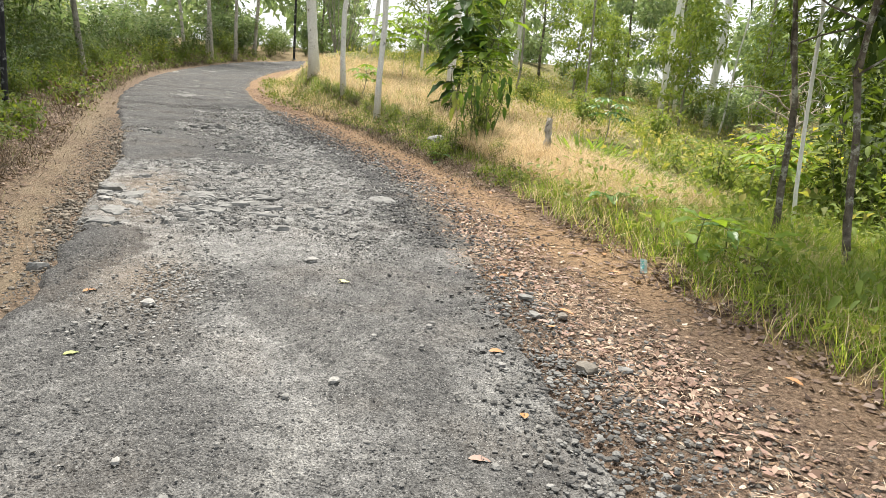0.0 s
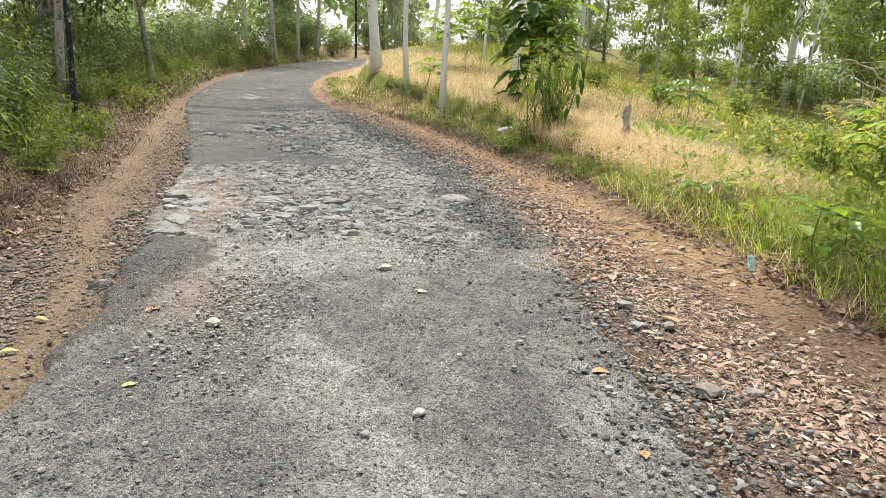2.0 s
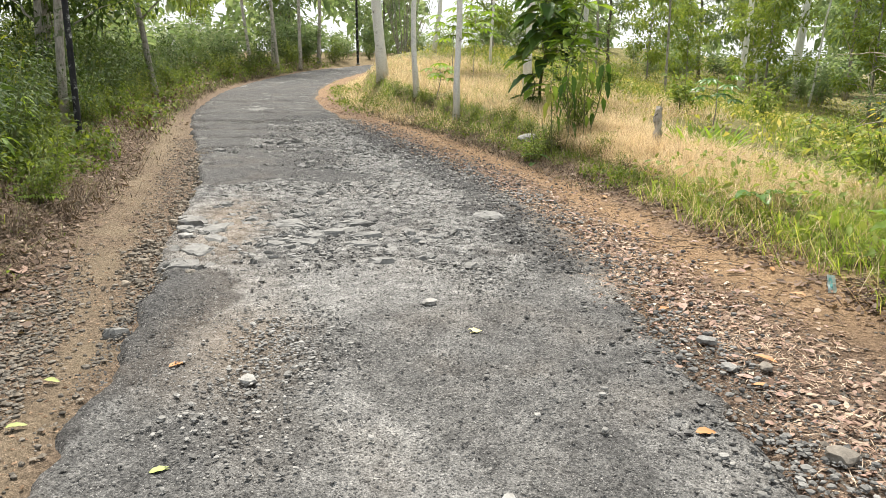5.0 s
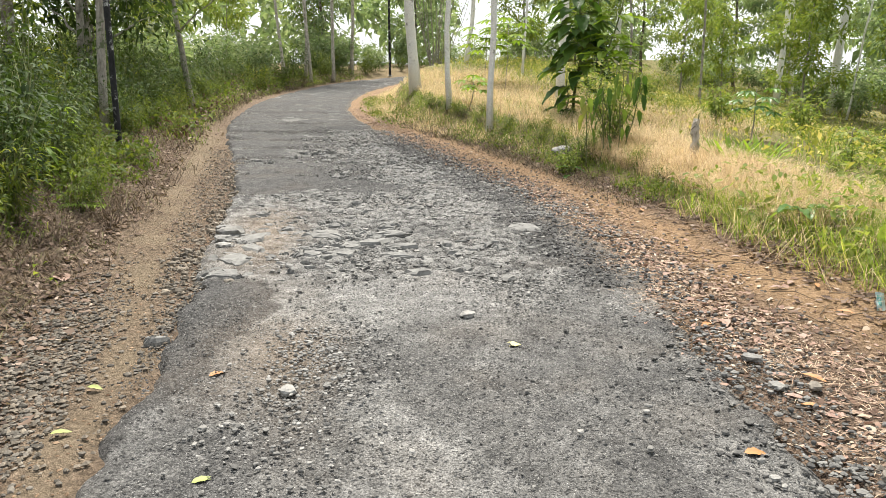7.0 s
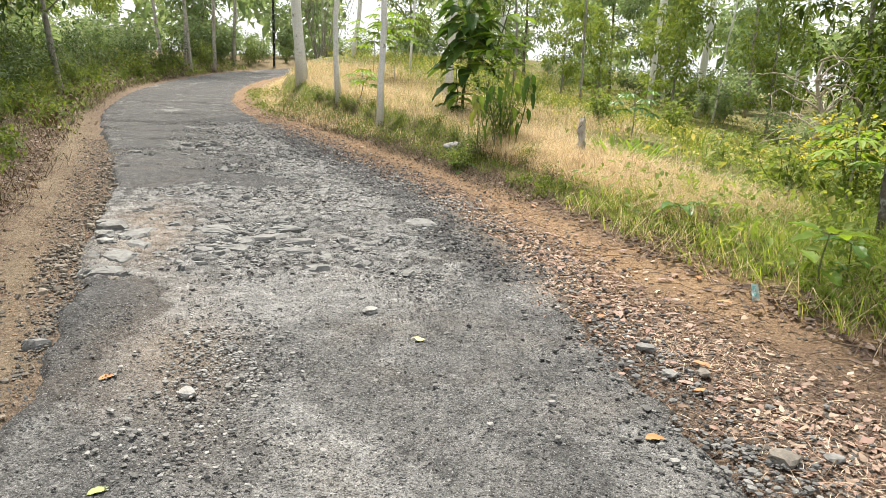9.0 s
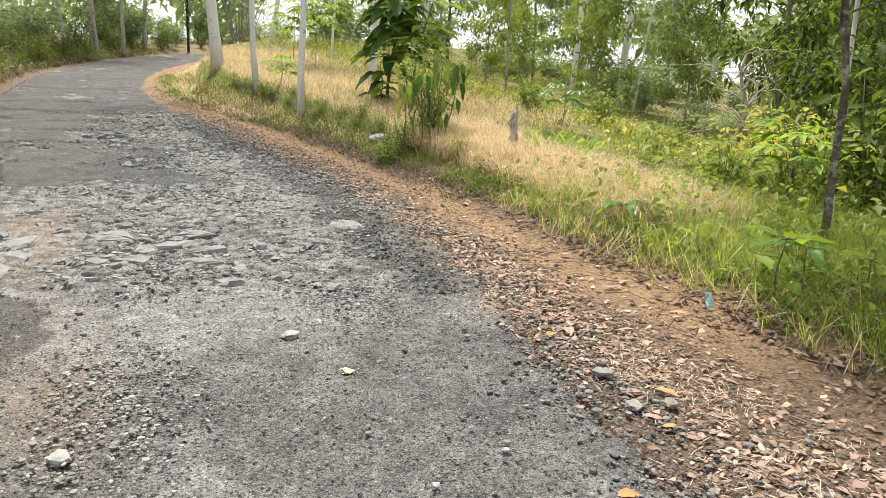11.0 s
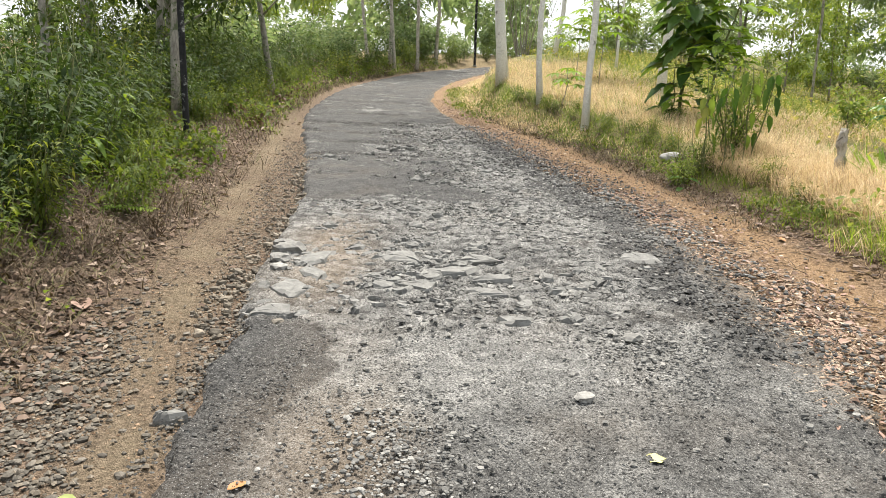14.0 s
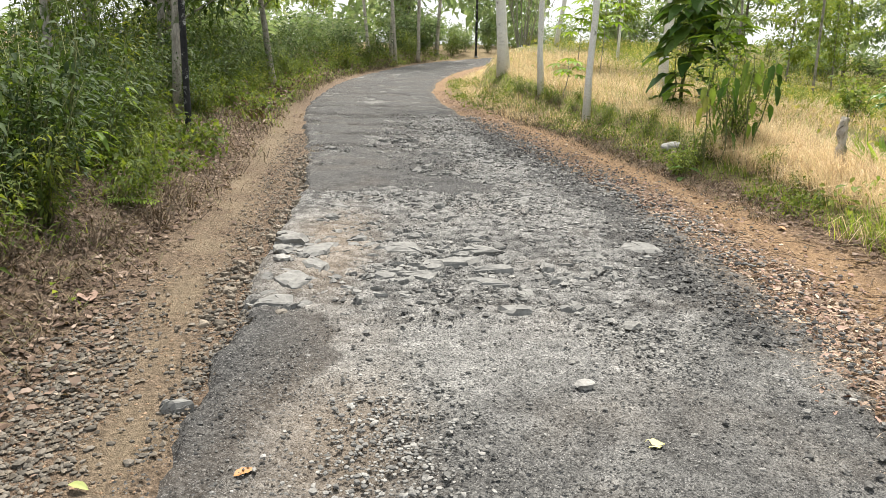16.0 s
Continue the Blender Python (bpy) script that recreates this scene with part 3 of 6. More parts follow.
def grown_tree(name, m, h, r, lean, crown_from, crown_r, n_leaf, bark, leaf, label, seed, leaf_len=0.16, limbs=9, spread=1.0, group="", category="tree", top=0.35, near=False):
    """Tapered trunk with limbs and a crown of separate leaves round the limb ends."""
    g = np.random.default_rng(seed)
    root = empty(name, m, label, category, group)
    tip = np.array([lean[0], lean[1], h])
    tr = bent((0, 0, -0.15), tip, 12, (0.045 if near else 0.02) * h / 6, seed)
    rad = r * np.linspace(1, top, 12)
    rad[0] *= 1.35
    part("trunk", tube(tr, rad, 10), bark, root)
    ends = []
    for k in range(limbs):
        f = crown_from + (1 - crown_from) * (k + 0.5) / limbs
        p = tr[0] + (tr[-1] - tr[0]) * f
        i = min(int(f * 11), 10)
        p = tr[i] + (tr[i + 1] - tr[i]) * (f * 11 - i)
        a = k * 2.4 + g.uniform(-0.5, 0.5)
        ln = crown_r * g.uniform(0.6, 1.1) * spread
        q = p + np.array([math.cos(a) * ln, math.sin(a) * ln, ln * g.uniform(0.25, 0.8)])
        pts = bent(p, q, 6, 0.05 * ln, seed + k)
        tubes = [tube(pts, np.linspace(max(r * 0.4 * (1.15 - f), 0.008), 0.006, 6), 5)]
        ends += [pts[3], pts[4], pts[5]]
        for b in range(2):
            q2 = pts[3] + np.array([g.normal() * ln * 0.4, g.normal() * ln * 0.4, ln * g.uniform(0.0, 0.5)])
            tubes.append(tube(bent(pts[3], q2, 4, 0.03 * ln, seed + 31 * k + b), np.linspace(0.01, 0.004, 4), 4))
            ends.append(q2)
        part("limb", join(*tubes), bark, root)
    ends.append(tr[-1])
    ends = np.array(ends)
    c = ends[g.integers(0, len(ends), n_leaf)]
    off = g.normal(size=(n_leaf, 3)) * crown_r * np.array([0.16, 0.16, 0.10]) * g.uniform(0.5, 1.4, (n_leaf, 1))
    way = unit(off) + g.normal(size=(n_leaf, 3)) * 0.5 + np.array([0, 0, -0.25])
    ll = leaf_len * g.uniform(0.5, 1.5, n_leaf)
    part("crown", (leaves if near else plain_leaves)(c + off, way, ll, ll * 0.45), leaf, root)
    return root


def shrub(name, m, h, spread, stems, n_leaf, leaf, label, seed, leaf_len=0.12, ratio=0.33, category="shrub", group="", stem_mat=None, droop=0.3, shape=None):
    """Arching stems from one root with leaves along them."""
    g = np.random.default_rng(seed)
    root = empty(name, m, label, category, group)
    tubes, P, W = [], [], []
    per = max(n_leaf // stems, 1)
    for k in range(stems):
        a = g.uniform(0, 6.283)
        rr = spread * g.uniform(0.2, 1.0)
        hh = h * g.uniform(0.55, 1.0)
        q = np.array([math.cos(a) * rr, math.sin(a) * rr, hh])
        b0 = np.array([math.cos(a), math.sin(a), 0]) * rr * 0.25 * g.uniform(0, 1)
        pts = bent(b0 - [0, 0, 0.08], q, 7, 0.04 * h, seed + k)
        tubes.append(tube(pts[[0, 2, 4, 6]], np.linspace(0.011, 0.003, 4) * (0.6 + h * 0.35), 3))
        t = g.uniform(0.18, 1.0, per) ** 0.8 * 5.999
        i = t.astype(int)
        p = pts[i] + (pts[i + 1] - pts[i]) * (t - i)[:, None]
        o = g.normal(size=(per, 3)) * np.array([1, 1, 0.6])
        P.append(p + o * spread * 0.13)
        W.append(unit(o) + np.array([math.cos(a), math.sin(a), 0]) * 0.4 + np.array([0, 0, 0.15]))
    tagged(part("branchwork", join(*tubes), stem_mat or M_STEM, root), kind="stuff")
    P, W = np.concatenate(P), np.concatenate(W)
    ll = leaf_len * g.uniform(0.55, 1.2, len(P))
    P[:, 2] = np.maximum(P[:, 2], 0.03)
    part("foliage", (shape or leaves)(P, W, ll, ll * ratio, droop), leaf, root)
    return root


def spot(x, y, turn=0.0, size=1.0, sink=0.0, flip=1.0):
    return Matrix.Translation((x, y, float(at(x, y)) - sink)) @ Matrix.Rotation(turn, 4, "Z") @ Matrix.Diagonal((size, size, size * flip, 1))


# ---- trees that stand close to the road ----
def tree_at(x, y, *a, **k):
    return grown_tree("tree", spot(x, y), *a, **k)


tree_at(-3.71, 16.02, 12, 0.07, (-0.35, 0.1), 0.72, 2.2, 600, M_PALE, M_LEAF_HAZED, "slim pale speckled tree beside the verge", 101, 0.2, group="pale trees along the verge", top=0.7)
tree_at(-6.02, 20.0, 13, 0.075, (-0.15, 0.2), 0.72, 2.2, 600, M_PALE, M_LEAF_HAZED, "slim whitish tree standing in dry grass", 102, 0.2, group="pale trees along the verge", top=0.7)
tree_at(-9.37, 25.9, 15, 0.19, (-0.7, 0.0), 0.72, 2.8, 800, M_PALE, M_LEAF_HAZED, "thick pale straight tree standing in dry grass", 103, 0.2, group="pale trees along the verge", top=0.7)
tree_at(-3.3, 22.3, 12, 0.125, (0.1, 0.0), 0.7, 2.2, 600, M_PALE, M_LEAF_HAZED, "pale tree trunk behind a broad-leaved sapling", 104, 0.2, group="pale trees along the verge", top=0.7)
tree_at(-10.1, 11.15, 9, 0.085, (-0.1, 0.3), 0.6, 2.0, 1500, M_GREY, M_LEAF_DARK, "grey-white tree trunk behind a black pole", 105, 0.17, top=0.6)
tree_at(-9.91, 8.35, 7, 0.065, (0.1, 0.2), 0.5, 1.6, 1500, M_GREY, M_LEAF, "thin grey tree rising out of green shrubs", 106, 0.15)
tree_at(-13.33, 12.08, 10, 0.15, (-0.6, 0.4), 0.5, 2.4, 1700, M_DARK, M_LEAF_DARK, "dark leaning tree trunk among undergrowth", 107, 0.18)
tree_at(-11.18, 8.3, 10, 0.14, (-1.5, 0.3), 0.5, 2.4, 1500, M_GREY, M_LEAF_DARK, "brown leaning tree trunk among undergrowth", 108, 0.18)
tree_at(-15.6, 21.1, 7.5, 0.12, (-1.3, 0.3), 0.3, 2.4, 1500, M_GREY, M_LEAF, "grey forked leaning tree over the roadside bank", 109, 0.18, limbs=7)
for k, (x, y, r, lx) in enumerate([(-21.4, 39.8, 0.13, -0.9), (-22.2, 40.6, 0.13, 0.2), (-21.2, 42.2, 0.14, 0.1), (-22.3, 38.3, 0.12, -1.2), (-22.4, 47.2, 0.16, 0.5)]):
    tree_at(x, y, 12, r * 0.78, (lx, 0), 0.62, 2.6, 700, M_TAN, M_LEAF_HAZED, "pale rubber tree behind the bend of the road", 120 + k, 0.3, group="trees beyond the bend", top=0.6)
near_a = tree_at(3.7, 6.9, 5.8, 0.037, (-0.42, 0.0), 0.33, 1.5, 1500, M_DARK, M_LEAF_DARK, "dark mottled tree trunk with creeping vine leaves", 130, 0.2, limbs=8, near=True)
near_b = tree_at(4.15, 5.78, 5.2, 0.038, (-0.2, 0.1), 0.32, 1.5, 1500, M_DARK, M_LEAF_DARK, "mottled young tree standing in tall grass", 131, 0.2, limbs=8, near=True)


def creeper(root, h, lean, seed, n):
    """Small leaves and rough knobs of a vine climbing the trunk."""
    r = np.random.default_rng(seed)
    pts = bent((0, 0, -0.15), (lean[0], lean[1], h), 12, 0.045 * h / 6, seed)
    t = r.uniform(0.3, 10.5, n)
    i = t.astype(int)
    p = pts[i] + (pts[i + 1] - pts[i]) * (t - i)[:, None]
    a = r.uniform(0, 6.28, n)
    o = np.stack([np.cos(a), np.sin(a), r.uniform(-0.3, 0.5, n)], -1)
    ll = r.uniform(0.03, 0.1, n)
    part("vine_leaves", leaves(p + o * 0.035, o, ll, ll * 0.5), M_LEAF, root, "creeping vine leaves")
    wind = np.linspace(0, 10.5, 60)
    i = wind.astype(int)
    q = pts[i] + (pts[i + 1] - pts[i]) * (wind - i)[:, None] + 0.036 * np.stack([np.cos(wind * 2.3), np.sin(wind * 2.3), 0 * wind], -1)
    part("vine", tube(q, 0.007, 4), M_DARK, root)


creeper(near_a, 5.8, (-0.42, 0.0), 130, 170)
creeper(near_b, 5.2, (-0.2, 0.1), 131, 170)
tree_at(4.05, 7.6, 7.0, 0.024, (-0.5, 0.0), 0.6, 1.2, 700, M_WHITE, M_LEAF, "thin white leaning tree stem", 132, 0.14, limbs=5, top=0.6)
tree_at(8.18, 53.1, 17, 0.26, (0.45, 0), 0.75, 3.0, 1500, M_WHITE, M_LEAF_HAZED, "tall white straight tree trunk beyond the field", 133, 0.3, group="tall white trees beyond the field", top=0.7)
tree_at(5.02, 55.3, 17, 0.2, (0.6, 0), 0.75, 3.0, 1500, M_WHITE, M_LEAF_HAZED, "tall white straight tree trunk beyond the field", 134, 0.3, group="tall white trees beyond the field", top=0.7)
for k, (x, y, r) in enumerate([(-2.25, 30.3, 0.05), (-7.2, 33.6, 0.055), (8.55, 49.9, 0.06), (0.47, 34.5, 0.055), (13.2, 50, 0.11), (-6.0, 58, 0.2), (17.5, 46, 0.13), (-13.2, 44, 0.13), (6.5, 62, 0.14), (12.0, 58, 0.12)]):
    tree_at(x, y, 14, r, (RNG.normal() * 0.7, 0), 0.66, 2.6, 1100, M_PALE if k % 3 else M_GREY, M_LEAF_HAZED, "slim pale tree trunk at the wood's edge", 140 + k, 0.3, group="slim trees at the wood's edge", top=0.7)


# ---- woods: a few grown kinds, repeated ----
def repeat(proto, places, g, lo=0.8, hi=1.25):
    for x, y in places:
        copy_thing(proto, spot(x, y, g.uniform(0, 6.28), g.uniform(lo, hi)))


g = np.random.default_rng(5)
wood_a = tree_at(-14.0, 14.6, 9.0, 0.11, (0.3, 0.2), 0.16, 2.3, 4600, M_GREY, M_LEAF_DARK, "dense dark green forest tree", 201, 0.2, limbs=16, group="forest trees")
wood_b = tree_at(-19.0, 11.0, 8.0, 0.09, (-0.3, 0.2), 0.14, 2.2, 4400, M_GREY, M_LEAF, "leafy mid-green forest tree", 202, 0.2, limbs=15, group="forest trees")
wood_c = tree_at(12.5, 27.0, 9.0, 0.12, (0.2, 0.2), 0.2, 2.8, 3600, M_DARK, M_LEAF_HAZED, "light green spreading forest tree", 203, 0.3, limbs=14, group="forest trees")
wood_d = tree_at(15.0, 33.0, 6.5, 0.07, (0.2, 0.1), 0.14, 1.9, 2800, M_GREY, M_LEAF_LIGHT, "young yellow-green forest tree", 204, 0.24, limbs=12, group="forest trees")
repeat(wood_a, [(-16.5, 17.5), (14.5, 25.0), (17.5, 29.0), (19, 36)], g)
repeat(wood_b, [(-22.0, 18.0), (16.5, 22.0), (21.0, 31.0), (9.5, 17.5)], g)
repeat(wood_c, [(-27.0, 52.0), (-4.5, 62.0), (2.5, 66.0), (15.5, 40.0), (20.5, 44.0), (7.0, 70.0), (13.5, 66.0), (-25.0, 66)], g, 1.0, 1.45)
repeat(wood_d, [(-21.5, 24.0), (-28.0, 34.0), (-30.0, 44.0), (-29.0, 54.0), (-10.5, 48.0), (-6.5, 52.0), (-1.0, 50.5), (1.5, 53.0), (6.0, 50.0), (11.0, 46.0), (16.0, 36.5), (-30.5, 38.5), (13.5, 36.5), (-8.5, 55), (5.8, 58)], g, 0.7, 1.15)


def far_woods():
    """The wood's far edge, too far to tell its trees apart."""
    r = np.random.default_rng(77)
    n = 34000
    b = r.uniform(-1.45, 1.0, n)
    lump = 0.5 + 0.5 * fuzz(b, b * 0, 9.0, 91, 4)
    dist = r.uniform(72, 105, n)
    x, y = dist * np.sin(b), dist * np.cos(b)
    h = r.uniform(0, 1, n) ** 0.8 * (4 + 8 * lump) * (1 + 0.25 * (b < -0.5))
    keep = fuzz(b * 60, h, 0.35, 93, 2) > 0.06
    p = np.stack([x, y, at(x, y) + h], -1)[keep]
    way = r.normal(size=p.shape)
    ll = r.uniform(0.7, 1.5, len(p))
    ob = part("far_woods", plain_leaves(p, way, ll, ll * 0.55), M_LEAF_HAZED)
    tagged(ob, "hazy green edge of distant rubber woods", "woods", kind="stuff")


far_woods()

# ---- undergrowth on the uphill side ----
shrub_a = shrub("shrub", spot(-7.9, 6.0), 1.5, 0.75, 16, 640, M_LEAF, "green roadside shrub with narrow arching leaves", 301, 0.17, 0.26, group="roadside undergrowth")
shrub_b = shrub("shrub", spot(-8.9, 8.0), 1.9, 0.8, 16, 700, M_LEAF_DARK, "dark green leafy roadside shrub", 302, 0.15, 0.36, group="roadside undergrowth")
shrub_c = shrub("shrub", spot(-7.3, 4.3), 1.1, 0.7, 15, 620, M_LEAF, "fresh mid-green roadside shrub", 303, 0.14, 0.3, group="roadside undergrowth")
shrub_d = shrub("shrub", spot(-10.4, 9.6), 2.6, 0.9, 20, 850, M_LEAF, "tall green thicket shrub", 304, 0.16, 0.3, group="roadside undergrowth")
def shrub_foot(s):
    """How far from the road's middle the undergrowth begins."""
    return np.interp(s, [2, 5.4, 6.4, 7.2, 9, 12.5, 13.6, 15, 20, 34], [-3.2, -3.1, -3.2, -2.95, -3.15, -3.95, -3.9, -3.4, -3.3, -3.3])


for k in range(156):
    row = k % 6
    s = 2.0 + 32 * (k / 156) ** 1.5
    size = (0.55, 0.8, 0.95, 0.95, 0.9, 0.85)[row] * g.uniform(0.75, 1.2) * (1 + 0.3 * step(14, 20, s))
    e = float(shrub_foot(s)) - 0.55 * size - (0, 0.3, 0.9, 1.6, 2.4, 3.4)[row] - g.uniform(0, 0.4)
    x, y = to_xy(s, centre(s) + e)
    kind = (shrub_c if k % 4 == 0 else shrub_a, shrub_b if k % 4 else shrub_c, shrub_c if k % 5 == 0 else shrub_b, shrub_a, shrub_b, shrub_d)[row]
    copy_thing(kind, spot(x, y, g.uniform(0, 6.28), size))
for k in range(22):
    s = 34 + k * 1.6
    x, y = to_xy(s, centre(s) - 3.6 - g.uniform(0, 2.5))
    copy_thing((shrub_a, shrub_b, shrub_c)[k % 3], spot(x, y, g.uniform(0, 6.28), g.uniform(0.9, 1.4)))

brush = shrub("dead_brush", spot(-6.1, 5.2), 0.5, 0.55, 22, 170, M_DEADSTEM, "tangle of dead brown stems at the shrubs' foot", 320, 0.07, 0.3, "brush", "dead brush along the verges", M_TWIG)
for k in range(14):
    s = 3.0 + 18 * (k / 34) ** 1.3
    x, y = to_xy(s, centre(s) + float(shrub_foot(s)) + g.uniform(-0.6, 0.0))
    copy_thing(brush, spot(x, y, g.uniform(0, 6.28), g.uniform(0.4, 0.8)))
for k in range(26):
    s = 2.5 + 20 * (k / 26) ** 1.3
    x, y = to_xy(s, centre(s) + 3.7 + g.uniform(0, 0.25))
    copy_thing(brush, spot(x, y, g.uniform(0, 6.28), g.uniform(0.4, 0.7)))

for k in range(34):
    s = 15 + 34 * (k / 34)
    x, y = to_xy(s, centre(s) - 3.1 - g.uniform(0, 0.9))
    copy_thing((shrub_c, brush, shrub_a, brush)[k % 4], spot(x, y, g.uniform(0, 6.28), g.uniform(0.35, 0.6)))

far_bush = shrub("bush", spot(-22.5, 36.0), 2.6, 1.5, 10, 560, M_LEAF_HAZED, "hazy green bush at the wood's foot", 330, 0.3, 0.5, "bush", "bushes at the wood's foot", M_GREY, 0.2, lambda p, w, a, b, c: plain_leaves(p, w, a, b))
for k in range(64):
    if k % 3 == 0:
        s, e = 40 + 40 * g.uniform(), -4.2 - 9 * g.uniform()
    elif k % 3 == 1:
        s, e = 46 + 24 * g.uniform(), 5 + 26 * g.uniform()
    else:
        s, e = 26 + 34 * g.uniform(), -4.6 - 6 * g.uniform()
    x, y = to_xy(s, centre(s) + e)
    copy_thing(far_bush, spot(x, y, g.uniform(0, 6.28), g.uniform(0.6, 1.25)))

for k in range(20):
    s = 8.5 + 14 * (k / 20)
    x, y = to_xy(s, centre(s) + 3.75 + g.uniform(0, 0.4))
    copy_thing((shrub_c, shrub_a)[k % 2], spot(x, y, g.uniform(0, 6.28), g.uniform(0.2, 0.34)))

# ---- shrubs on the downhill side ----
low_a = shrub("shrub", spot(4.6, 9.6), 0.9, 0.6, 14, 420, M_LEAF_LIGHT, "light green leafy shrub on the slope", 311, 0.11, 0.5, group="shrubs on the slope", shape=full_leaves)
low_b = shrub("shrub", spot(6.2, 15.0), 1.5, 1.0, 16, 500, M_LEAF_YELLOW, "yellowing shrub on the slope", 312, 0.14, 0.42, group="shrubs on the slope", shape=full_leaves)
low_c = shrub("shrub", spot(5.6, 11.0), 1.2, 0.8, 16, 520, M_LEAF_LIGHT, "green leafy shrub on the slope", 313, 0.12, 0.42, group="shrubs on the slope", shape=full_leaves)
low_d = shrub("shrub", spot(4.9, 8.9), 1.9, 0.9, 18, 420, M_LEAF, "tall light green broad-leaved shrub in the hollow", 314, 0.24, 0.42, group="shrubs on the slope", shape=full_leaves)
repeat(low_a, [(2.9, 8.7), (3.5, 7.9), (4.3, 7.4), (4.8, 6.6), (2.6, 9.9), (3.9, 9.6), (4.9, 5.6)], g, 0.35, 0.6)
repeat(low_c, [(3.2, 9.9), (4.0, 8.9), (4.6, 7.9), (5.2, 7.0), (3.0, 11.4), (4.1, 11.6), (5.0, 9.8)], g, 0.3, 0.55)
repeat(low_d, [(5.6, 10.2), (6.6, 9.0), (7.6, 8.0), (6.4, 11.6), (7.8, 10.4), (8.6, 12.0)], g, 0.5, 0.7)
repeat(low_a, [(3.31, 9.07), (5.4, 8.4), (6.3, 9.6), (5.2, 6.4), (7.6, 11.5), (1.2, 17.5), (3.1, 20.0), (-1.2, 24.2), (5.9, 12.6), (3.8, 36), (6.0, 5.4), (4.6, 18)], g)
repeat(low_b, [(4.7, 11.7), (5.5, 12.2), (6.2, 12.4), (5.4, 14.9), (6.5, 14.5), (7.4, 13.8), (8.2, 13.4), (6.0, 15.6), (8.3, 15.8)], g, 0.8, 1.1)
repeat(low_c, [(4.4, 10.6), (6.8, 12.8), (8.0, 13.6), (9.4, 14.8), (6.9, 7.9), (5.8, 7.2), (7.5, 9.6), (8.8, 10.8), (10.6, 13.0), (-0.9, 24.0), (10.5, 20.5), (8.5, 22.0), (6.2, 24.5), (-5.5, 41.0), (0.3, 43.0), (-8.0, 42.5), (3.6, 44), (6.5, 46), (-2.5, 44.5), (11.8, 16), (12.6, 18.6)], g, 0.4, 0.8)
copy_thing(wood_b, spot(8.7, 23.5, 1.0, 1.15))
for x, y, z in [(9.4, 14.2, 5.0), (11.0, 17.5, 6.4), (9.0, 10.6, 5.2), (12.5, 21.0, 7.5), (11.4, 12.4, 6.6), (13.6, 15.4, 8.0), (12.2, 8.8, 7.0), (15.6, 18.6, 9.0), (9.8, 7.6, 5.6), (14.6, 11.6, 9.0), (17.0, 24.0, 10.0), (18.0, 14.5, 10.0)]:
    copy_thing(wood_a, spot(x, y, g.uniform(0, 6.28), z / 9.0))
for k in range(30):
    a, far = radians(g.uniform(7.5, 34)), g.uniform(48, 68)
    copy_thing(far_bush, spot(far * math.sin(a), far * math.cos(a), g.uniform(0, 6.28), g.uniform(0.7, 1.3)))
for k in range(14):
    a, far = radians(g.uniform(12, 26)), g.uniform(38, 48)
    copy_thing(far_bush, spot(far * math.sin(a), far * math.cos(a), g.uniform(0, 6.28), g.uniform(0.45, 0.75)))
repeat(wood_a, [(22.0, 51.0), (25.0, 46.0)], g, 1.0, 1.4)
bank_shrub = shrub("shrub", spot(4.7, 8.2), 1.2, 0.6, 12, 260, M_LEAF_LIGHT, "bright broad-leaved shrub before the dark wood", 315, 0.16, 0.42, group="shrubs on the slope", shape=full_leaves)
repeat(bank_shrub, [(5.1, 7.4), (5.9, 7.9), (5.6, 6.3), (6.3, 9.4), (6.9, 6.9), (4.2, 9.3), (5.1, 10.6), (7.4, 9.2)], g, 0.6, 1.1)


# ---- poles ----
def pole(x, y, h, r, label):
    root = empty("utility_pole", spot(x, y), label, "pole")
    part("shaft", tube([(0, 0, -0.3), (0, 0, 0.0), (-0.01, 0, h * 0.5), (-0.04, 0, h)], [r * 1.05, r, r * 0.95, r * 0.85], 14), M_POLE, root)
    part("collar", tube([(0, 0, -0.05), (0, 0, 0.03), (0, 0, 0.05)], [r * 2.0, r * 1.7, r * 1.05], 12), M_STONE, root, "rough grey concrete collar")


pole(-8.55, 9.78, 7.0, 0.052, "thin black weathered pole with pale flecks")
pole(-21.36, 51.4, 9.0, 0.09, "black pole at the bend of the road")


# ---- bamboo beyond the bend ----
def bamboo(x, y):
    r = np.random.default_rng(41)
    root = empty("bamboo_clump", spot(x, y), "arching thin bamboo stems beyond the bend", "bamboo")
    P = []
    for k in range(22):
        a = r.uniform(0, 6.28)
        q = np.array([math.cos(a) * r.uniform(1, 3.4), math.sin(a) * 1.5, r.uniform(5, 9)])
        pts = bent((q[0] * 0.12, q[1] * 0.12, -0.1), q, 8, 0.06, 400 + k)
        part("stem", tube(pts, np.linspace(0.04, 0.012, 8), 5), M_GREY, root)
        P.append(pts[3:] + r.normal(size=(5, 3)) * 0.3)
    P = np.concatenate(P)
    P = np.repeat(P, 5, 0) + r.normal(size=(len(P) * 5, 3)) * 0.45
    part("foliage", leaves(P, r.normal(size=P.shape) + [0, 0, -0.5], 0.3, 0.06), M_LEAF_HAZED, root)


bamboo(-18.4, 53.0)


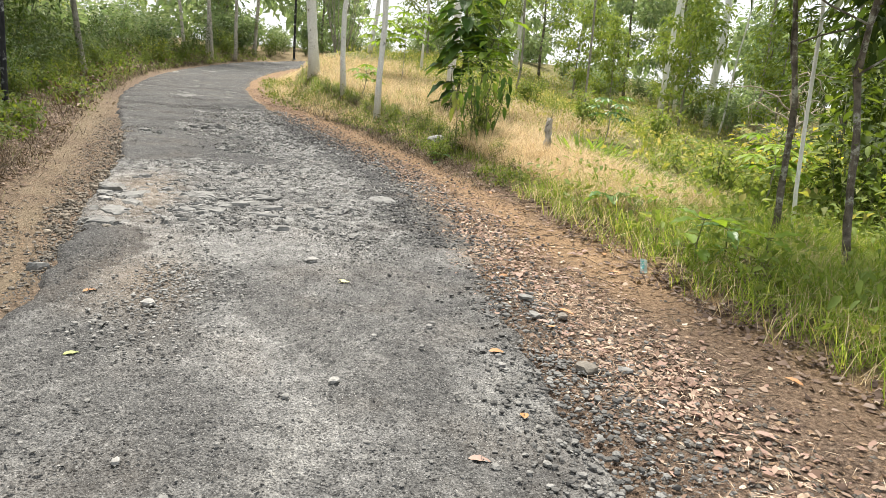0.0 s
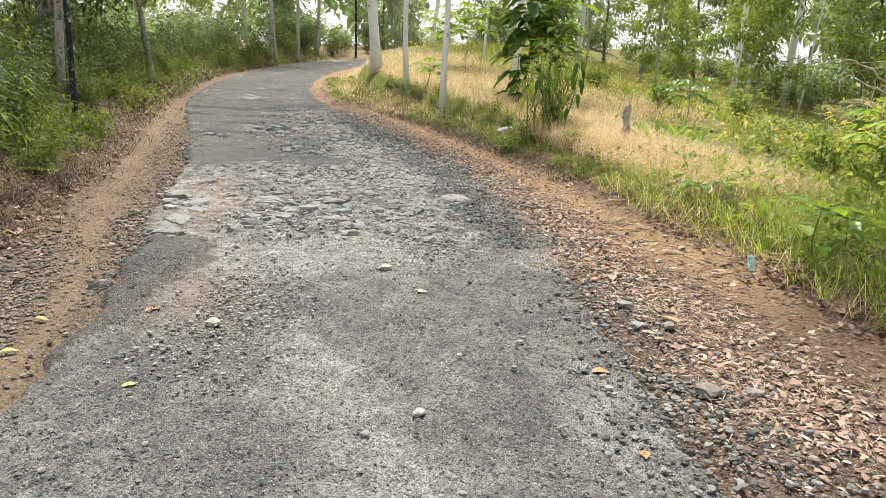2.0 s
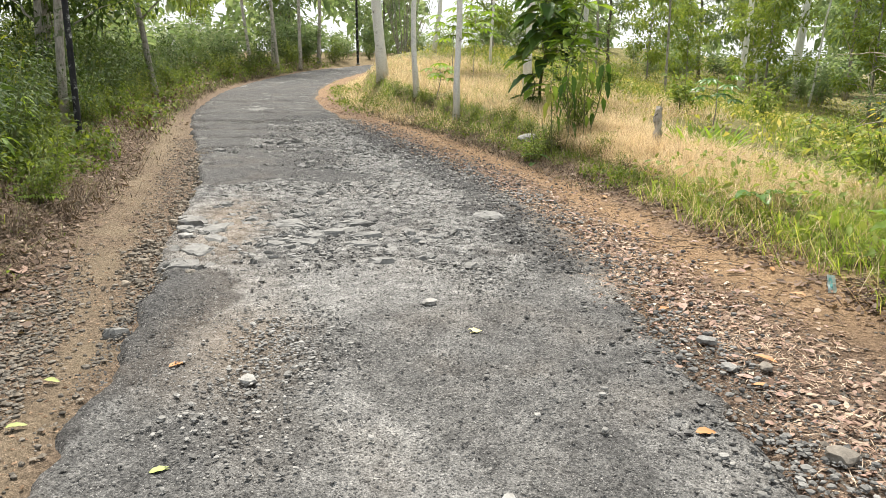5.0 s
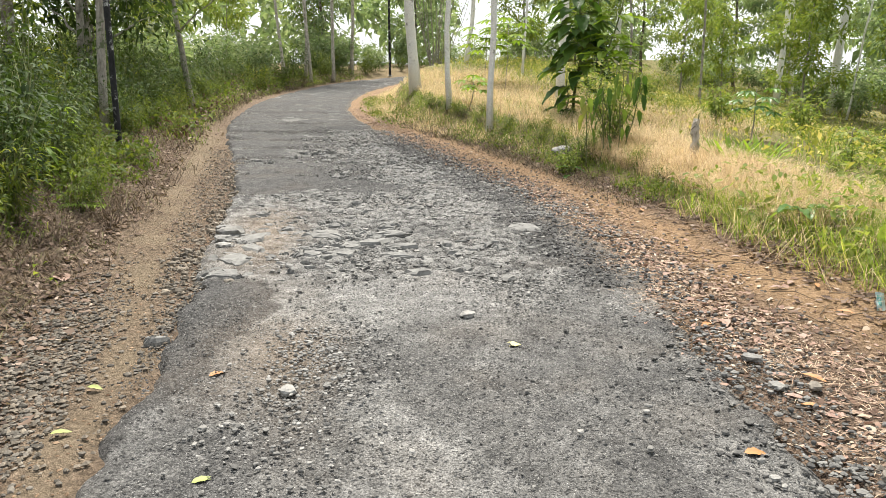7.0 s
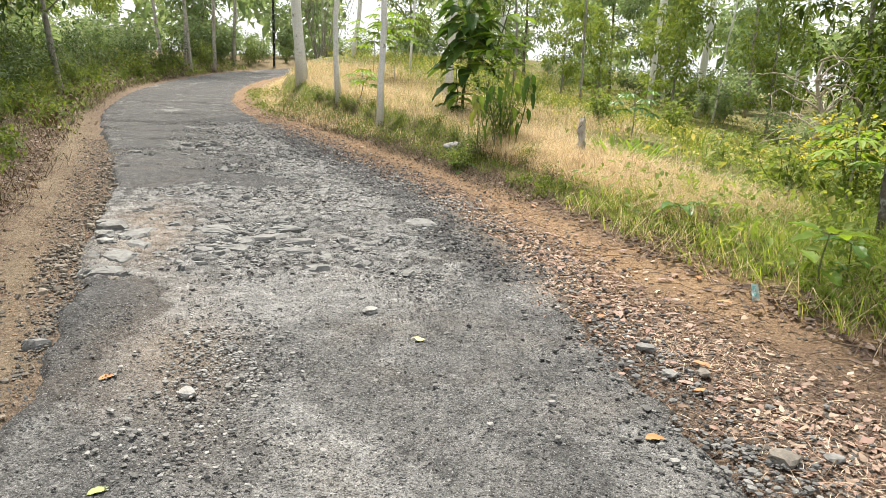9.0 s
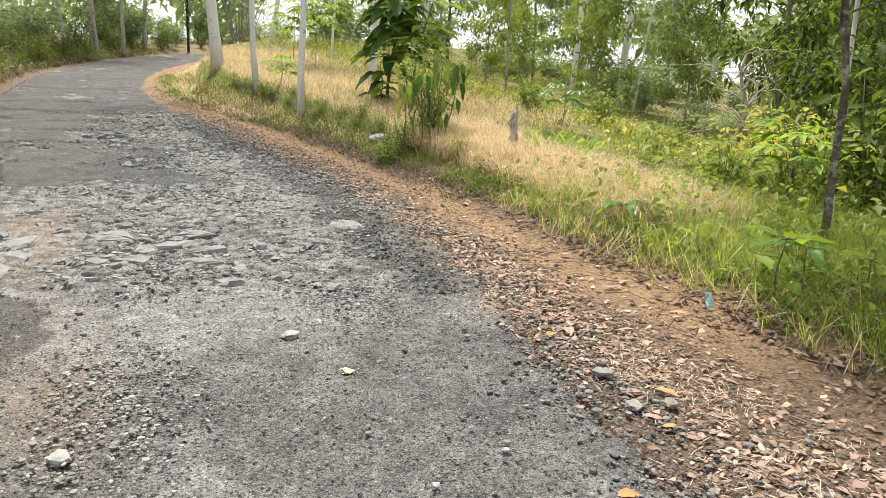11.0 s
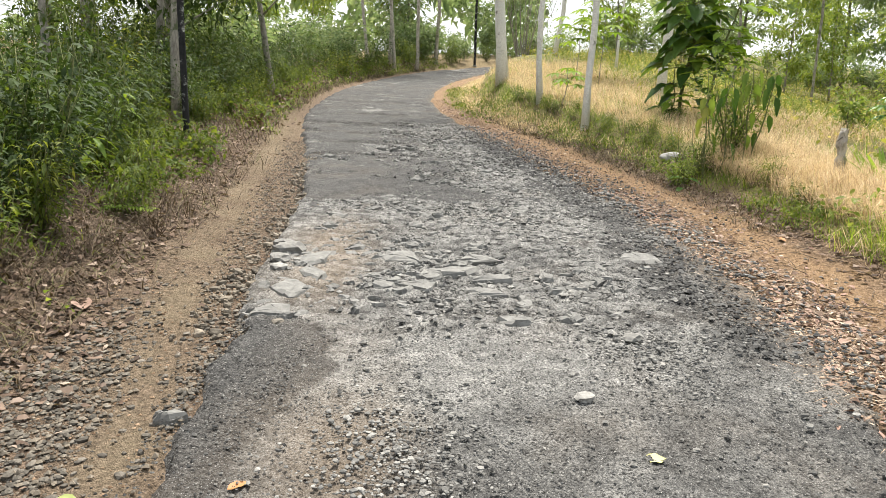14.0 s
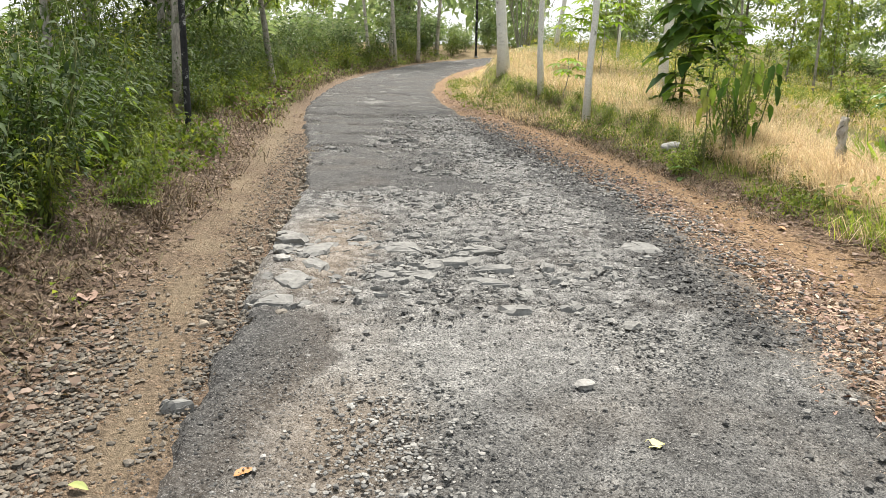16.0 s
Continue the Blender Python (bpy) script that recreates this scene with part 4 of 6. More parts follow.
# ---- single plants ----
def big_leaf(base, way, length, width, droop, wavy=0.07):
    """A broad leaf with a midrib fold and wavy sides, as a small grid."""
    r, c = 9, 5
    t = np.linspace(0, 1, r)[:, None]
    u = np.linspace(-1, 1, c)[None, :]
    way = unit(np.asarray(way, float))
    side = unit(np.cross(way, [0, 0, 1.0]) + 1e-6)
    nor = np.cross(side, way)
    half = width / 2 * np.sin(math.pi * np.clip(t, 0.02, 0.985) ** 0.8) ** 0.8
    wave = wavy * width * np.sin(t * 19 + 2 * u) * np.abs(u)
    p = np.asarray(base, float) + way * length * t[..., None] + side * (half * u)[..., None] + nor * (np.abs(u) * half * 0.35 + wave)[..., None] + np.array([0, 0, -1.0]) * (length * droop * t ** 2)[..., None]
    v = p.reshape(-1, 3)
    i, j = np.meshgrid(np.arange(r - 1), np.arange(c - 1), indexing="ij")
    k = i * c + j
    return tri((v, np.stack([k, k + 1, k + c + 1, k + c], -1).reshape(-1, 4)))


def leafy_sapling(x, y, h, label, blades_at, mat, length, width, droop, seed, radius=0.02, lean=(0.0, 0.0), category="sapling"):
    """One stem; blades_at: heights of its leaf whorls, as parts of h."""
    r = np.random.default_rng(seed)
    root = empty("sapling" if category == "sapling" else "broadleaf_plant", spot(x, y), label, category)
    pts = bent((0, 0, -0.1), (lean[0], lean[1], h), 8, 0.02 * h, seed)
    part("stem", tube(pts, np.linspace(radius, radius * 0.4, 8), 7), M_STEM, root)
    for f, n in blades_at:
        i = min(int(f * 7), 6)
        p = pts[i] + (pts[i + 1] - pts[i]) * (f * 7 - i)
        a0 = r.uniform(0, 6.28)
        for k in range(n):
            a = a0 + k * 6.283 / n + r.uniform(-0.3, 0.3)
            w = np.array([math.cos(a), math.sin(a), r.uniform(-0.1, 0.45) - droop * 0.6])
            q = p + unit(w) * length * (0.18 if h < 2 else r.uniform(0.15, 0.75))
            if droop > 1:
                q = p + unit(w) * 0.1
                w = np.array([0.35 * math.cos(a), 0.35 * math.sin(a), -1.0])
            ln = length * r.uniform(0.7, 1.1)
            blade = part("leaf", big_leaf(q, w, ln, width * ln / length, min(droop, 0.8)), mat, root)
            part("petiole", tube([p, q], [0.006, 0.004], 4), M_STEM, blade)
    return root


M_TEAK = leaf_mat("broad_leaf", [(0.0, (0.04, 0.085, 0.02)), (0.7, (0.075, 0.14, 0.03)), (1.0, (0.14, 0.19, 0.04))], 0.4, 0.3, 0.9)
M_WILT = leaf_mat("wilting_leaf", [(0.0, (0.10, 0.16, 0.035)), (0.7, (0.18, 0.25, 0.06)), (1.0, (0.24, 0.22, 0.08))], 0.5, 0.4, 0.9)
M_TARO = leaf_mat("taro_leaf", [(0.0, (0.07, 0.145, 0.03)), (1.0, (0.13, 0.225, 0.05))], 0.35, 0.3, 0.9)

leafy_sapling(-2.05, 17.4, 4.0, "broad-leaved sapling with large drooping dark leaves", [(0.1, 4), (0.16, 4), (0.22, 4), (0.3, 6), (0.36, 8), (0.41, 10), (0.46, 12), (0.51, 12), (0.56, 11), (0.62, 10), (0.7, 8), (0.8, 7), (0.9, 6), (1.0, 5)], M_TEAK, 0.6, 0.34, 0.48, 501, 0.04)
leafy_sapling(-1.45, 17.1, 2.9, "bright green broad-leaved sapling beside a darker one", [(0.2, 2), (0.35, 6), (0.42, 9), (0.5, 11), (0.57, 11), (0.65, 10), (0.8, 8), (1.0, 8)], M_FRESH, 0.5, 0.24, 0.25, 502, 0.03, (0.5, 0.0))
leafy_sapling(-2.2, 17.2, 1.1, "low green sapling at the foot of a taller one", [(0.4, 4), (0.7, 5), (1.0, 5)], M_FRESH, 0.4, 0.18, 0.3, 503, 0.02)
for k, (x, y, h, lx) in enumerate([(-0.78, 11.45, 1.2, -0.05), (-0.58, 11.5, 1.3, 0.02), (-0.42, 11.65, 1.45, 0.1), (-0.28, 11.75, 1.35, 0.25)]):
    leafy_sapling(x, y, h, "thin stem hung with limp drooping green leaves", [(0.45, 1), (0.62, 1), (0.78, 2), (0.88, 2), (0.98, 2)], (M_WILT, M_TEAK)[k % 2], 0.15, 0.1, 1.1, 510 + k, 0.012, (lx, 0))
shrub("shrub", spot(-0.55, 12.3), 1.6, 0.6, 22, 1500, M_LEAF_LIGHT, "fine-leaved light green bush behind limp stems", 316, 0.085, 0.45)
shrub("shrub", spot(-0.95, 11.7), 0.7, 0.5, 16, 420, M_LEAF, "low dark green bush beside a rock", 317, 0.05, 0.45)
leafy_sapling(2.74, 5.2, 0.52, "young plant with a whorl of broad light leaves", [(0.35, 2), (0.6, 2), (1.0, 5)], M_FRESH, 0.36, 0.17, 0.12, 520, 0.012, category="plant")
leafy_sapling(3.26, 5.07, 0.38, "young plant with broad light leaves in grass", [(0.5, 2), (1.0, 4)], M_FRESH, 0.3, 0.14, 0.15, 521, 0.012, category="plant")
leafy_sapling(3.0, 5.5, 0.35, "small leafy seedling in grass", [(0.6, 3), (1.0, 4)], M_TARO, 0.24, 0.11, 0.3, 522, 0.01, category="plant")
for x, y, n, h, ln in [(1.91, 7.16, 5, 0.28, 0.34), (2.25, 7.3, 4, 0.22, 0.26), (-0.98, 11.1, 2, 0.15, 0.24)]:
    leafy_sapling(x, y, h, "low taro plant with arrow-shaped green leaves", [(0.5, 2), (1.0, n)], M_TARO, ln, ln * 0.55, 0.3, 530 + n, 0.012, category="plant")
for k, (x, y, h) in enumerate([(-7.9, 5.0, 0.7), (-6.4, 4.3, 0.5), (-5.6, 3.4, 0.45), (-7.2, 7.3, 0.8), (-6.9, 3.2, 0.9), (-4.9, 3.4, 0.3), (-6.2, 6.0, 0.5)]):
    leafy_sapling(x, y, h, "green weed with long drooping leaves", [(0.4, 3), (0.6, 4), (0.8, 4), (1.0, 4)], M_FRESH, 0.26, 0.07, 0.5, 540 + k, 0.008, category="plant")


def strap_clump(x, y):
    r = np.random.default_rng(61)
    root = empty("strap_leaf_plant", spot(x, y), "clump of long arching green strap leaves", "plant")
    for k in range(34):
        a, h = r.uniform(0, 6.28), r.uniform(0.4, 0.75)
        w = np.array([math.cos(a), math.sin(a), r.uniform(0.9, 2.2)])
        part("leaf", big_leaf(np.array([math.cos(a), math.sin(a), 0]) * r.uniform(0, 0.2), w, h, 0.055, 0.25), M_FRESH, root)


strap_clump(1.36, 10.96)
strap_clump(1.75, 11.2)


def palmate(x, y, h, label, seed, n=7, ln=0.24, mat=None):
    """Cassava habit: bare stem, fans of narrow leaflets on long stalks."""
    r = np.random.default_rng(seed)
    root = empty("cassava_plant", spot(x, y), label, "plant")
    pts = bent((0, 0, -0.1), (0.05, 0, h), 7, 0.03, seed)
    part("stem", tube(pts, np.linspace(0.016, 0.008, 7), 6), M_GREY, root)
    for k in range(n):
        f = 0.55 + 0.45 * k / n
        p = pts[0] + (pts[-1] - pts[0]) * f
        a = k * 2.4 + r.uniform(-0.3, 0.3)
        q = p + np.array([math.cos(a), math.sin(a), 0.25]) * h * 0.28
        fan = []
        for j in range(7):
            b = a + (j - 3) * 0.55
            fan.append(big_leaf(q, (math.cos(b), math.sin(b), -0.12), ln * (1 - 0.06 * abs(j - 3)), ln * 0.27, 0.25))
        blade = part("leaf", join(*fan), mat or M_FRESH, root)
        part("petiole", tube([p, q], [0.006, 0.004], 4), M_STEM, blade)


palmate(1.74, 14.5, 0.95, "cassava plant with fans of narrow green leaves", 71, 9, 0.3, M_TARO)
palmate(-5.07, 18.98, 0.9, "young plant with an umbrella of light leaves", 72, 7, 0.34)
palmate(-6.25, 27.0, 2.6, "light green cassava in dry grass", 73, 16, 0.5)
palmate(-7.2, 27.6, 2.2, "light green cassava in dry grass", 74, 14, 0.5)
palmate(3.84, 8.47, 1.0, "cassava plant with bright green leaf fans", 75, 10, 0.3)
palmate(5.6, 9.2, 1.3, "cassava plant with bright green leaf fans", 76, 12, 0.3)
repeat(low_a, [(-2.3, 17.1), (-2.0, 16.9), (-1.1, 11.3)], g, 0.35, 0.6)
palmate(3.2, 13.2, 0.5, "small yellow-green plant on the slope", 77, 7, 0.2, M_LEAF_LIGHT)


def dead_tree(x, y):
    r = np.random.default_rng(81)
    root = empty("dead_tree", spot(x, y), "bare bleached tree with tangled broken branches", "dead tree")
    tr = bent((0, 0, -0.2), (0.2, 0, 2.9), 9, 0.1, 81)
    part("trunk", tube(tr, np.linspace(0.08, 0.03, 9), 9), M_DEAD, root)
    for k in range(16):
        p = tr[r.integers(3, 9)]
        a = r.uniform(0, 6.28)
        q = p + np.array([math.cos(a) * r.uniform(0.6, 1.9), math.sin(a) * 0.9, r.uniform(-1.2, 0.8)])
        mid = (p + q) / 2 + [0, 0, 0.5]
        t = np.linspace(0, 1, 9)[:, None]
        pts = p * (1 - t) ** 2 + mid * 2 * t * (1 - t) + q * t ** 2 + r.normal(size=(9, 3)) * 0.03
        b = part("branch", tube(pts, np.linspace(0.024, 0.006, 9), 6), M_DEAD, root)
        for j in range(3):
            o = pts[3 + 2 * j]
            part("twig", tube(bent(o, o + r.normal(size=3) * 0.5, 5, 0.03, 900 + 3 * k + j), np.linspace(0.009, 0.003, 5), 4), M_DEAD, b)


dead_tree(5.72, 17.74)


# ---- stump, rock ----
def rough_solid(v, f, amp, seed):
    v = v + amp * np.stack([fuzz(v[:, 1] + 3 * v[:, 2], v[:, 0], 9, seed + k) for k in range(3)], -1)
    return v, f


def ball(sub):
    bm = bmesh.new()
    bmesh.ops.create_icosphere(bm, subdivisions=sub, radius=1.0)
    v = np.array([p.co[:] for p in bm.verts])
    f = np.array([[q.index for q in p.verts] for p in bm.faces])
    bm.free()
    return v, f


BALL1, BALL2, BALL4 = ball(1), ball(2), ball(4)


def stump(x, y, h, r, label, mat):
    root = empty("tree_stump", spot(x, y), label, "stump")
    pts = bent((0, 0, -0.1), (0.01, 0, h), 14, 0.008, 7)
    v, f = tube(pts, r * (1 + 0.15 * np.sin(np.arange(14) * 1.3)), 16)
    part("trunk", rough_solid(v, f, 0.04, 5), mat, root)
    part("cut_top", tube([(0.01, 0, h - 0.01), (0.012, 0, h + 0.012)], [r * 0.97, r * 0.7], 14), M_DEAD, root, "pale ragged cut top")
    part("vine", tube([(math.cos(t) * r * 1.05, math.sin(t) * r * 1.05, h * 0.08 * t) for t in np.linspace(0, 11, 40)], 0.007, 4), M_DARK, root)
    part("sprout", tube(bent((0.03, 0, h), (0.06, 0.0, h + 0.12), 4, 0.005, 3), [0.008, 0.007, 0.005, 0.003], 4), M_STEM, root)


stump(0.83, 11.0, 0.68, 0.056, "grey-brown broken tree stump in dry grass", M_TAN)
stump(1.64, 27.6, 0.5, 0.28, "cut tree stump with a yellowish face", M_DEAD)


def boulder(x, y, size, label, mat, seed, name="rock"):
    v, f = BALL4
    r = np.random.default_rng(seed)
    v = v * np.array(size) * (1 + 0.22 * fuzz(v[:, 0] + v[:, 2], v[:, 1] - v[:, 2], 1.6, seed, 4))[:, None]
    ob = part(name, (v, f), mat)
    ob.matrix_basis = spot(x, y, r.uniform(0, 6.28)) @ Matrix.Translation((0, 0, size[2] * 0.45))
    tagged(ob, label, "rock")


boulder(-1.4, 12.66, (0.2, 0.14, 0.09), "pale grey rock half buried in the verge", M_STONE, 3)


# ---- grass and ground cover ----
def scatter(n, s0, s1, e0, e1, seed, keep=None, power=1.0):
    r = np.random.default_rng(seed)
    s = s0 + (s1 - s0) * r.uniform(0, 1, n) ** power
    e = r.uniform(e0, e1, n)
    if keep is not None:
        m = keep(s, e) > r.uniform(0, 1, n)
        s, e = s[m], e[m]
    d = centre(s) + e
    x, y = to_xy(s, d)
    return np.stack([x, y, land(s, d)], -1), s, e


def stuff(name, vf, mat, label, category):
    tagged(part(name, vf, mat), label, category, kind="stuff")


def tufts(p, count, radius, seed):
    r = np.random.default_rng(seed)
    q = np.repeat(p, count, 0)
    q[:, :2] += r.normal(size=(len(q), 2)) * radius
    q[:, 2] = at(q[:, 0], q[:, 1]) - 0.01
    return q


def open_slope(s, e):
    """1 where the slope is green, little where the dry meadow lies."""
    return np.maximum(0.06, np.maximum(step(12, 9, s), step(8.5, 11, e + 2.0 * fuzz(s, e, 0.4, 19)) + step(34, 40, s)))


def build_grass():
    r = np.random.default_rng(8)
    p, s, e = scatter(9500, 4.5, 36, 3.7, 12.5, 1, lambda s, e: step(3.8, 4.6, e) * step(10.5, 7.5, e + 5.0 * step(15, 8, s)) * (0.25 + 0.75 * (fuzz(s, e, 0.9, 7) > -0.15)), 1.3)
    q = tufts(p, 9, 0.07, 2)
    stuff("dry_grass", blades(q, r.uniform(0.15, 0.5, len(q)), r.uniform(0.3, 1.5, len(q)), 0.007), M_STRAW, "tall dry straw-coloured grass on the verge", "grass")
    p, s, e = scatter(1300, 5.0, 11, 3.8, 5.2, 3)
    q = tufts(p, 12, 0.06, 4)
    stuff("dry_grass", blades(q, r.uniform(0.2, 0.6, len(q)), r.uniform(0.4, 1.7, len(q)), 0.005), M_STRAW, "dense pale dry grass round the stump", "grass")
    p, s, e = scatter(3500, -2.0, 6.8, 3.25, 7.0, 5, lambda s, e: step(3.1, 3.9, e))
    q = tufts(p, 13, 0.06, 6)
    stuff("green_grass", blades(q, r.uniform(0.12, 0.5, len(q)) * np.repeat(r.uniform(0.6, 1.2, len(p)), 13), r.uniform(0.3, 1.5, len(q)), r.uniform(0.003, 0.008, len(q))), M_GRASS_FRESH, "lush green grass on the road's edge", "grass")
    p, s, e = scatter(420, -2.0, 6.8, 3.2, 6.0, 51)
    q = tufts(p, 8, 0.07, 52)
    stuff("dry_grass", blades(q, r.uniform(0.15, 0.5, len(q)), r.uniform(0.5, 1.8, len(q)), 0.005), M_STRAW, "dry stalks among the green grass", "grass")
    p, s, e = scatter(1000, 5, 30, 3.3, 4.3, 7, power=1.2)
    q = tufts(p, 9, 0.06, 8)
    stuff("green_grass", blades(q, r.uniform(0.06, 0.24, len(q)), r.uniform(0.4, 1.3, len(q)), 0.007), M_GRASS, "short green weeds along the verge", "grass")
    p, s, e = scatter(3000, 4, 60, 5.6, 32, 9, open_slope, 1.3)
    q = tufts(p, 8, 0.16, 10)
    stuff("green_grass", blades(q, r.uniform(0.2, 0.6, len(q)), r.uniform(0.3, 1.0, len(q)), 0.016), M_GRASS, "rough green grass on the slope", "grass")
    p, s, e = scatter(30000, 3, 60, 5.0, 34, 11, lambda s, e: (0.4 + 0.6 * (fuzz(s, e, 0.5, 12) > 0)) * open_slope(s, e))
    p = p + np.stack([0 * s, 0 * s, r.uniform(0.02, 0.45, len(s))], -1)
    ll = r.uniform(0.07, 0.2, len(p))
    stuff("ground_cover", leaves(p, r.normal(size=p.shape) + [0, 0, 0.2], ll, ll * 0.45), M_MEADOW, "low leafy weeds covering the slope", "weeds")
    p, s, e = scatter(380, 6, 34, -4.6, -3.3, 13)
    q = tufts(p, 9, 0.08, 14)
    stuff("green_grass", blades(q, r.uniform(0.06, 0.24, len(q)), r.uniform(0.5, 1.5, len(q)), 0.008), M_GRASS, "short grass at the foot of the shrubs", "grass")
    p, s, e = scatter(420, 1.0, 10, -4.6, -2.75, 53, lambda s, e: step(-2.6, -3.3, e))
    q = tufts(p, 7, 0.12, 54)
    stuff("dead_stalks", blades(q, r.uniform(0.06, 0.22, len(q)), r.uniform(1.4, 2.4, len(q)), r.uniform(0.004, 0.012, len(q))), M_DEADSTEM, "tangled dead brown grass beside the footpath", "grass")
    p, s, e = scatter(700, 22, 48, -4.4, -2.4, 57)
    q = tufts(p, 8, 0.1, 58)
    stuff("dry_grass", blades(q, r.uniform(0.1, 0.4, len(q)), r.uniform(0.5, 1.5, len(q)), 0.012), M_DEADSTEM, "dry brown grass on the far bank", "grass")
    p, s, e = scatter(700, 12, 40, 2.7, 3.6, 55, lambda s, e: step(3.5 - 1.1 * step(12, 24, s), 3.8 - 1.1 * step(12, 24, s), e + 0.2))
    q = tufts(p, 9, 0.09, 56)
    stuff("dry_grass", blades(q, r.uniform(0.08, 0.3, len(q)), r.uniform(0.5, 1.6, len(q)), 0.010), M_STRAW, "dry grass hanging over the dirt at the bend", "grass")
    p, s, e = scatter(1000, 16, 48, -4.8, -2.6, 41, lambda s, e: step(-2.3, -2.9, e) * (0.35 + 0.65 * (fuzz(s, e, 0.8, 42) > -0.1)))
    q = tufts(p, 8, 0.09, 43)
    stuff("green_grass", blades(q, r.uniform(0.1, 0.4, len(q)), r.uniform(0.4, 1.2, len(q)), 0.012), M_GRASS, "rough grass on the far verge", "grass")
    p, s, e = scatter(1300, 7, 48, -4.6, -2.75, 44, lambda s, e: 0.25 + 0.75 * (fuzz(s, e, 0.8, 42) < 0.1))
    q = tufts(p, 6, 0.12, 45)
    stuff("dead_stalks", blades(q, r.uniform(0.08, 0.35, len(q)), r.uniform(0.6, 1.8, len(q)), 0.009), M_DEADSTEM, "dead brown stalks on the far verge", "grass")
    p, s, e = scatter(700, 9, 36, 3.6, 12, 46, lambda s, e: 0.3 + 0.7 * (fuzz(s, e, 0.6, 47) > 0.1))
    q = tufts(p, 8, 0.12, 48)
    stuff("green_grass", blades(q, r.uniform(0.12, 0.42, len(q)), r.uniform(0.4, 1.2, len(q)), 0.010), M_GRASS, "green weeds among the dry meadow", "grass")
    p, s, e = scatter(600, 2, 24, -4.9, -3.3, 15)
    q = tufts(p, 7, 0.12, 16)
    stuff("dead_stalks", blades(q, r.uniform(0.08, 0.3, len(q)), r.uniform(0.8, 2.2, len(q)), 0.005), M_TWIG, "dead brown stalks under the shrubs", "grass")
    p, s, e = scatter(420, 2, 30, 3.2, 4.0, 17)
    q = tufts(p, 7, 0.1, 18)
    stuff("dead_stalks", blades(q, r.uniform(0.08, 0.3, len(q)), r.uniform(0.6, 1.6, len(q)), 0.005), M_DRYLEAF, "dead brown stalks along the verge", "grass")


build_grass()


def verge_plants():
    """Creeping weeds at the foot of the meadow, and sparse weeds by the footpath."""
    r = np.random.default_rng(70)
    def cover(n, s0, s1, e0, e1, seed, keep, high, lo, hi, mat, label, power=1.2):
        p, s, e = scatter(n, s0, s1, e0, e1, seed, keep, power)
        p = p + np.stack([0 * s, 0 * s, high * r.uniform(0.05, 1, len(s)) * (0.4 + 0.6 * (fuzz(s, e, 2.0, seed + 3) > -0.1))], -1)
        ll = r.uniform(lo, hi, len(p))
        stuff("creeping_weeds", leaves(p, r.normal(size=p.shape) + [0, 0, 0.2], ll, ll * 0.5), mat, label, "weeds")
    cover(9000, 7.5, 24, 3.0, 4.1, 171, lambda s, e: step(3.05, 3.35, e + 0.45 * step(11, 20, s)) * step(4.1, 3.7, e) * (fuzz(s, e, 1.1, 172, 3) > 0.0), 0.24, 0.03, 0.075, M_LEAF, "dark green creeping weeds at the meadow's foot")
    cover(9000, 2.0, 13.0, -4.6, -3.0, 174, lambda s, e: step(-3.0, -3.4, e) * (fuzz(s, e, 1.4, 175, 2) > 0.08), 0.42, 0.04, 0.14, M_LEAF, "small green weeds among dead stalks")
    cover(2600, 2.0, 6.5, -4.6, -2.7, 191, lambda s, e: step(-2.6, -3.2, e) * (fuzz(s, e, 2.2, 192, 2) > 0.05), 0.2, 0.03, 0.09, M_LEAF_LIGHT, "sprigs of light green weeds by the footpath", 1.0)
    p, s, e = scatter(520, 1.6, 6.5, -4.4, -2.7, 194, lambda s, e: step(-2.6, -3.1, e))
    q = tufts(p, 8, 0.1, 195)
    stuff("dead_stalks", blades(q, r.uniform(0.06, 0.2, len(q)), r.uniform(1.2, 2.4, len(q)), r.uniform(0.003, 0.009, len(q))), M_DEADSTEM, "matted dark dead grass by the footpath", "grass")
    p, s, e = scatter(900, 7.5, 22, 2.75, 3.5, 197, lambda s, e: np.exp(-((e - 3.15 + 0.45 * step(13, 22, s)) / 0.22) ** 2))
    q = tufts(p, 8, 0.09, 198)
    stuff("dead_stalks", blades(q, r.uniform(0.05, 0.2, len(q)), r.uniform(0.9, 2.2, len(q)), 0.007), M_DEADSTEM, "tangle of dead brown vines at the meadow's foot", "grass")
    cover(12000, 17, 52, -6.5, -2.5, 181, lambda s, e: step(-2.5, -3.2, e) * (0.4 + 0.6 * (fuzz(s, e, 0.8, 182, 2) > 0)), 0.5, 0.08, 0.2, M_LEAF, "green weeds over the bank at the bend", 1.0)
    cover(7000, 15, 50, -5.5, -2.4, 184, lambda s, e: step(-2.4, -3.0, e) * (0.3 + 0.7 * (fuzz(s, e, 0.7, 185, 2) > 0)), 0.4, 0.08, 0.18, M_DRYLEAF, "brown withered weeds over the bank at the bend", 1.0)
    cover(3000, 19, 34, 1.9, 3.4, 187, lambda s, e: step(2.0, 2.5, e) * (fuzz(s, e, 0.7, 188, 2) > -0.1), 0.22, 0.05, 0.12, M_LEAF, "green weeds at the inner side of the bend", 1.0)
    cover(26000, 8, 40, 5.0, 20, 177, lambda s, e: step(4.6, 6.5, e - 0.08 * s) * (0.5 + 0.5 * (fuzz(s, e, 0.7, 178, 2) > 0)), 0.4, 0.05, 0.12, M_MEADOW, "yellow-green weeds over the grassy slope")


verge_plants()


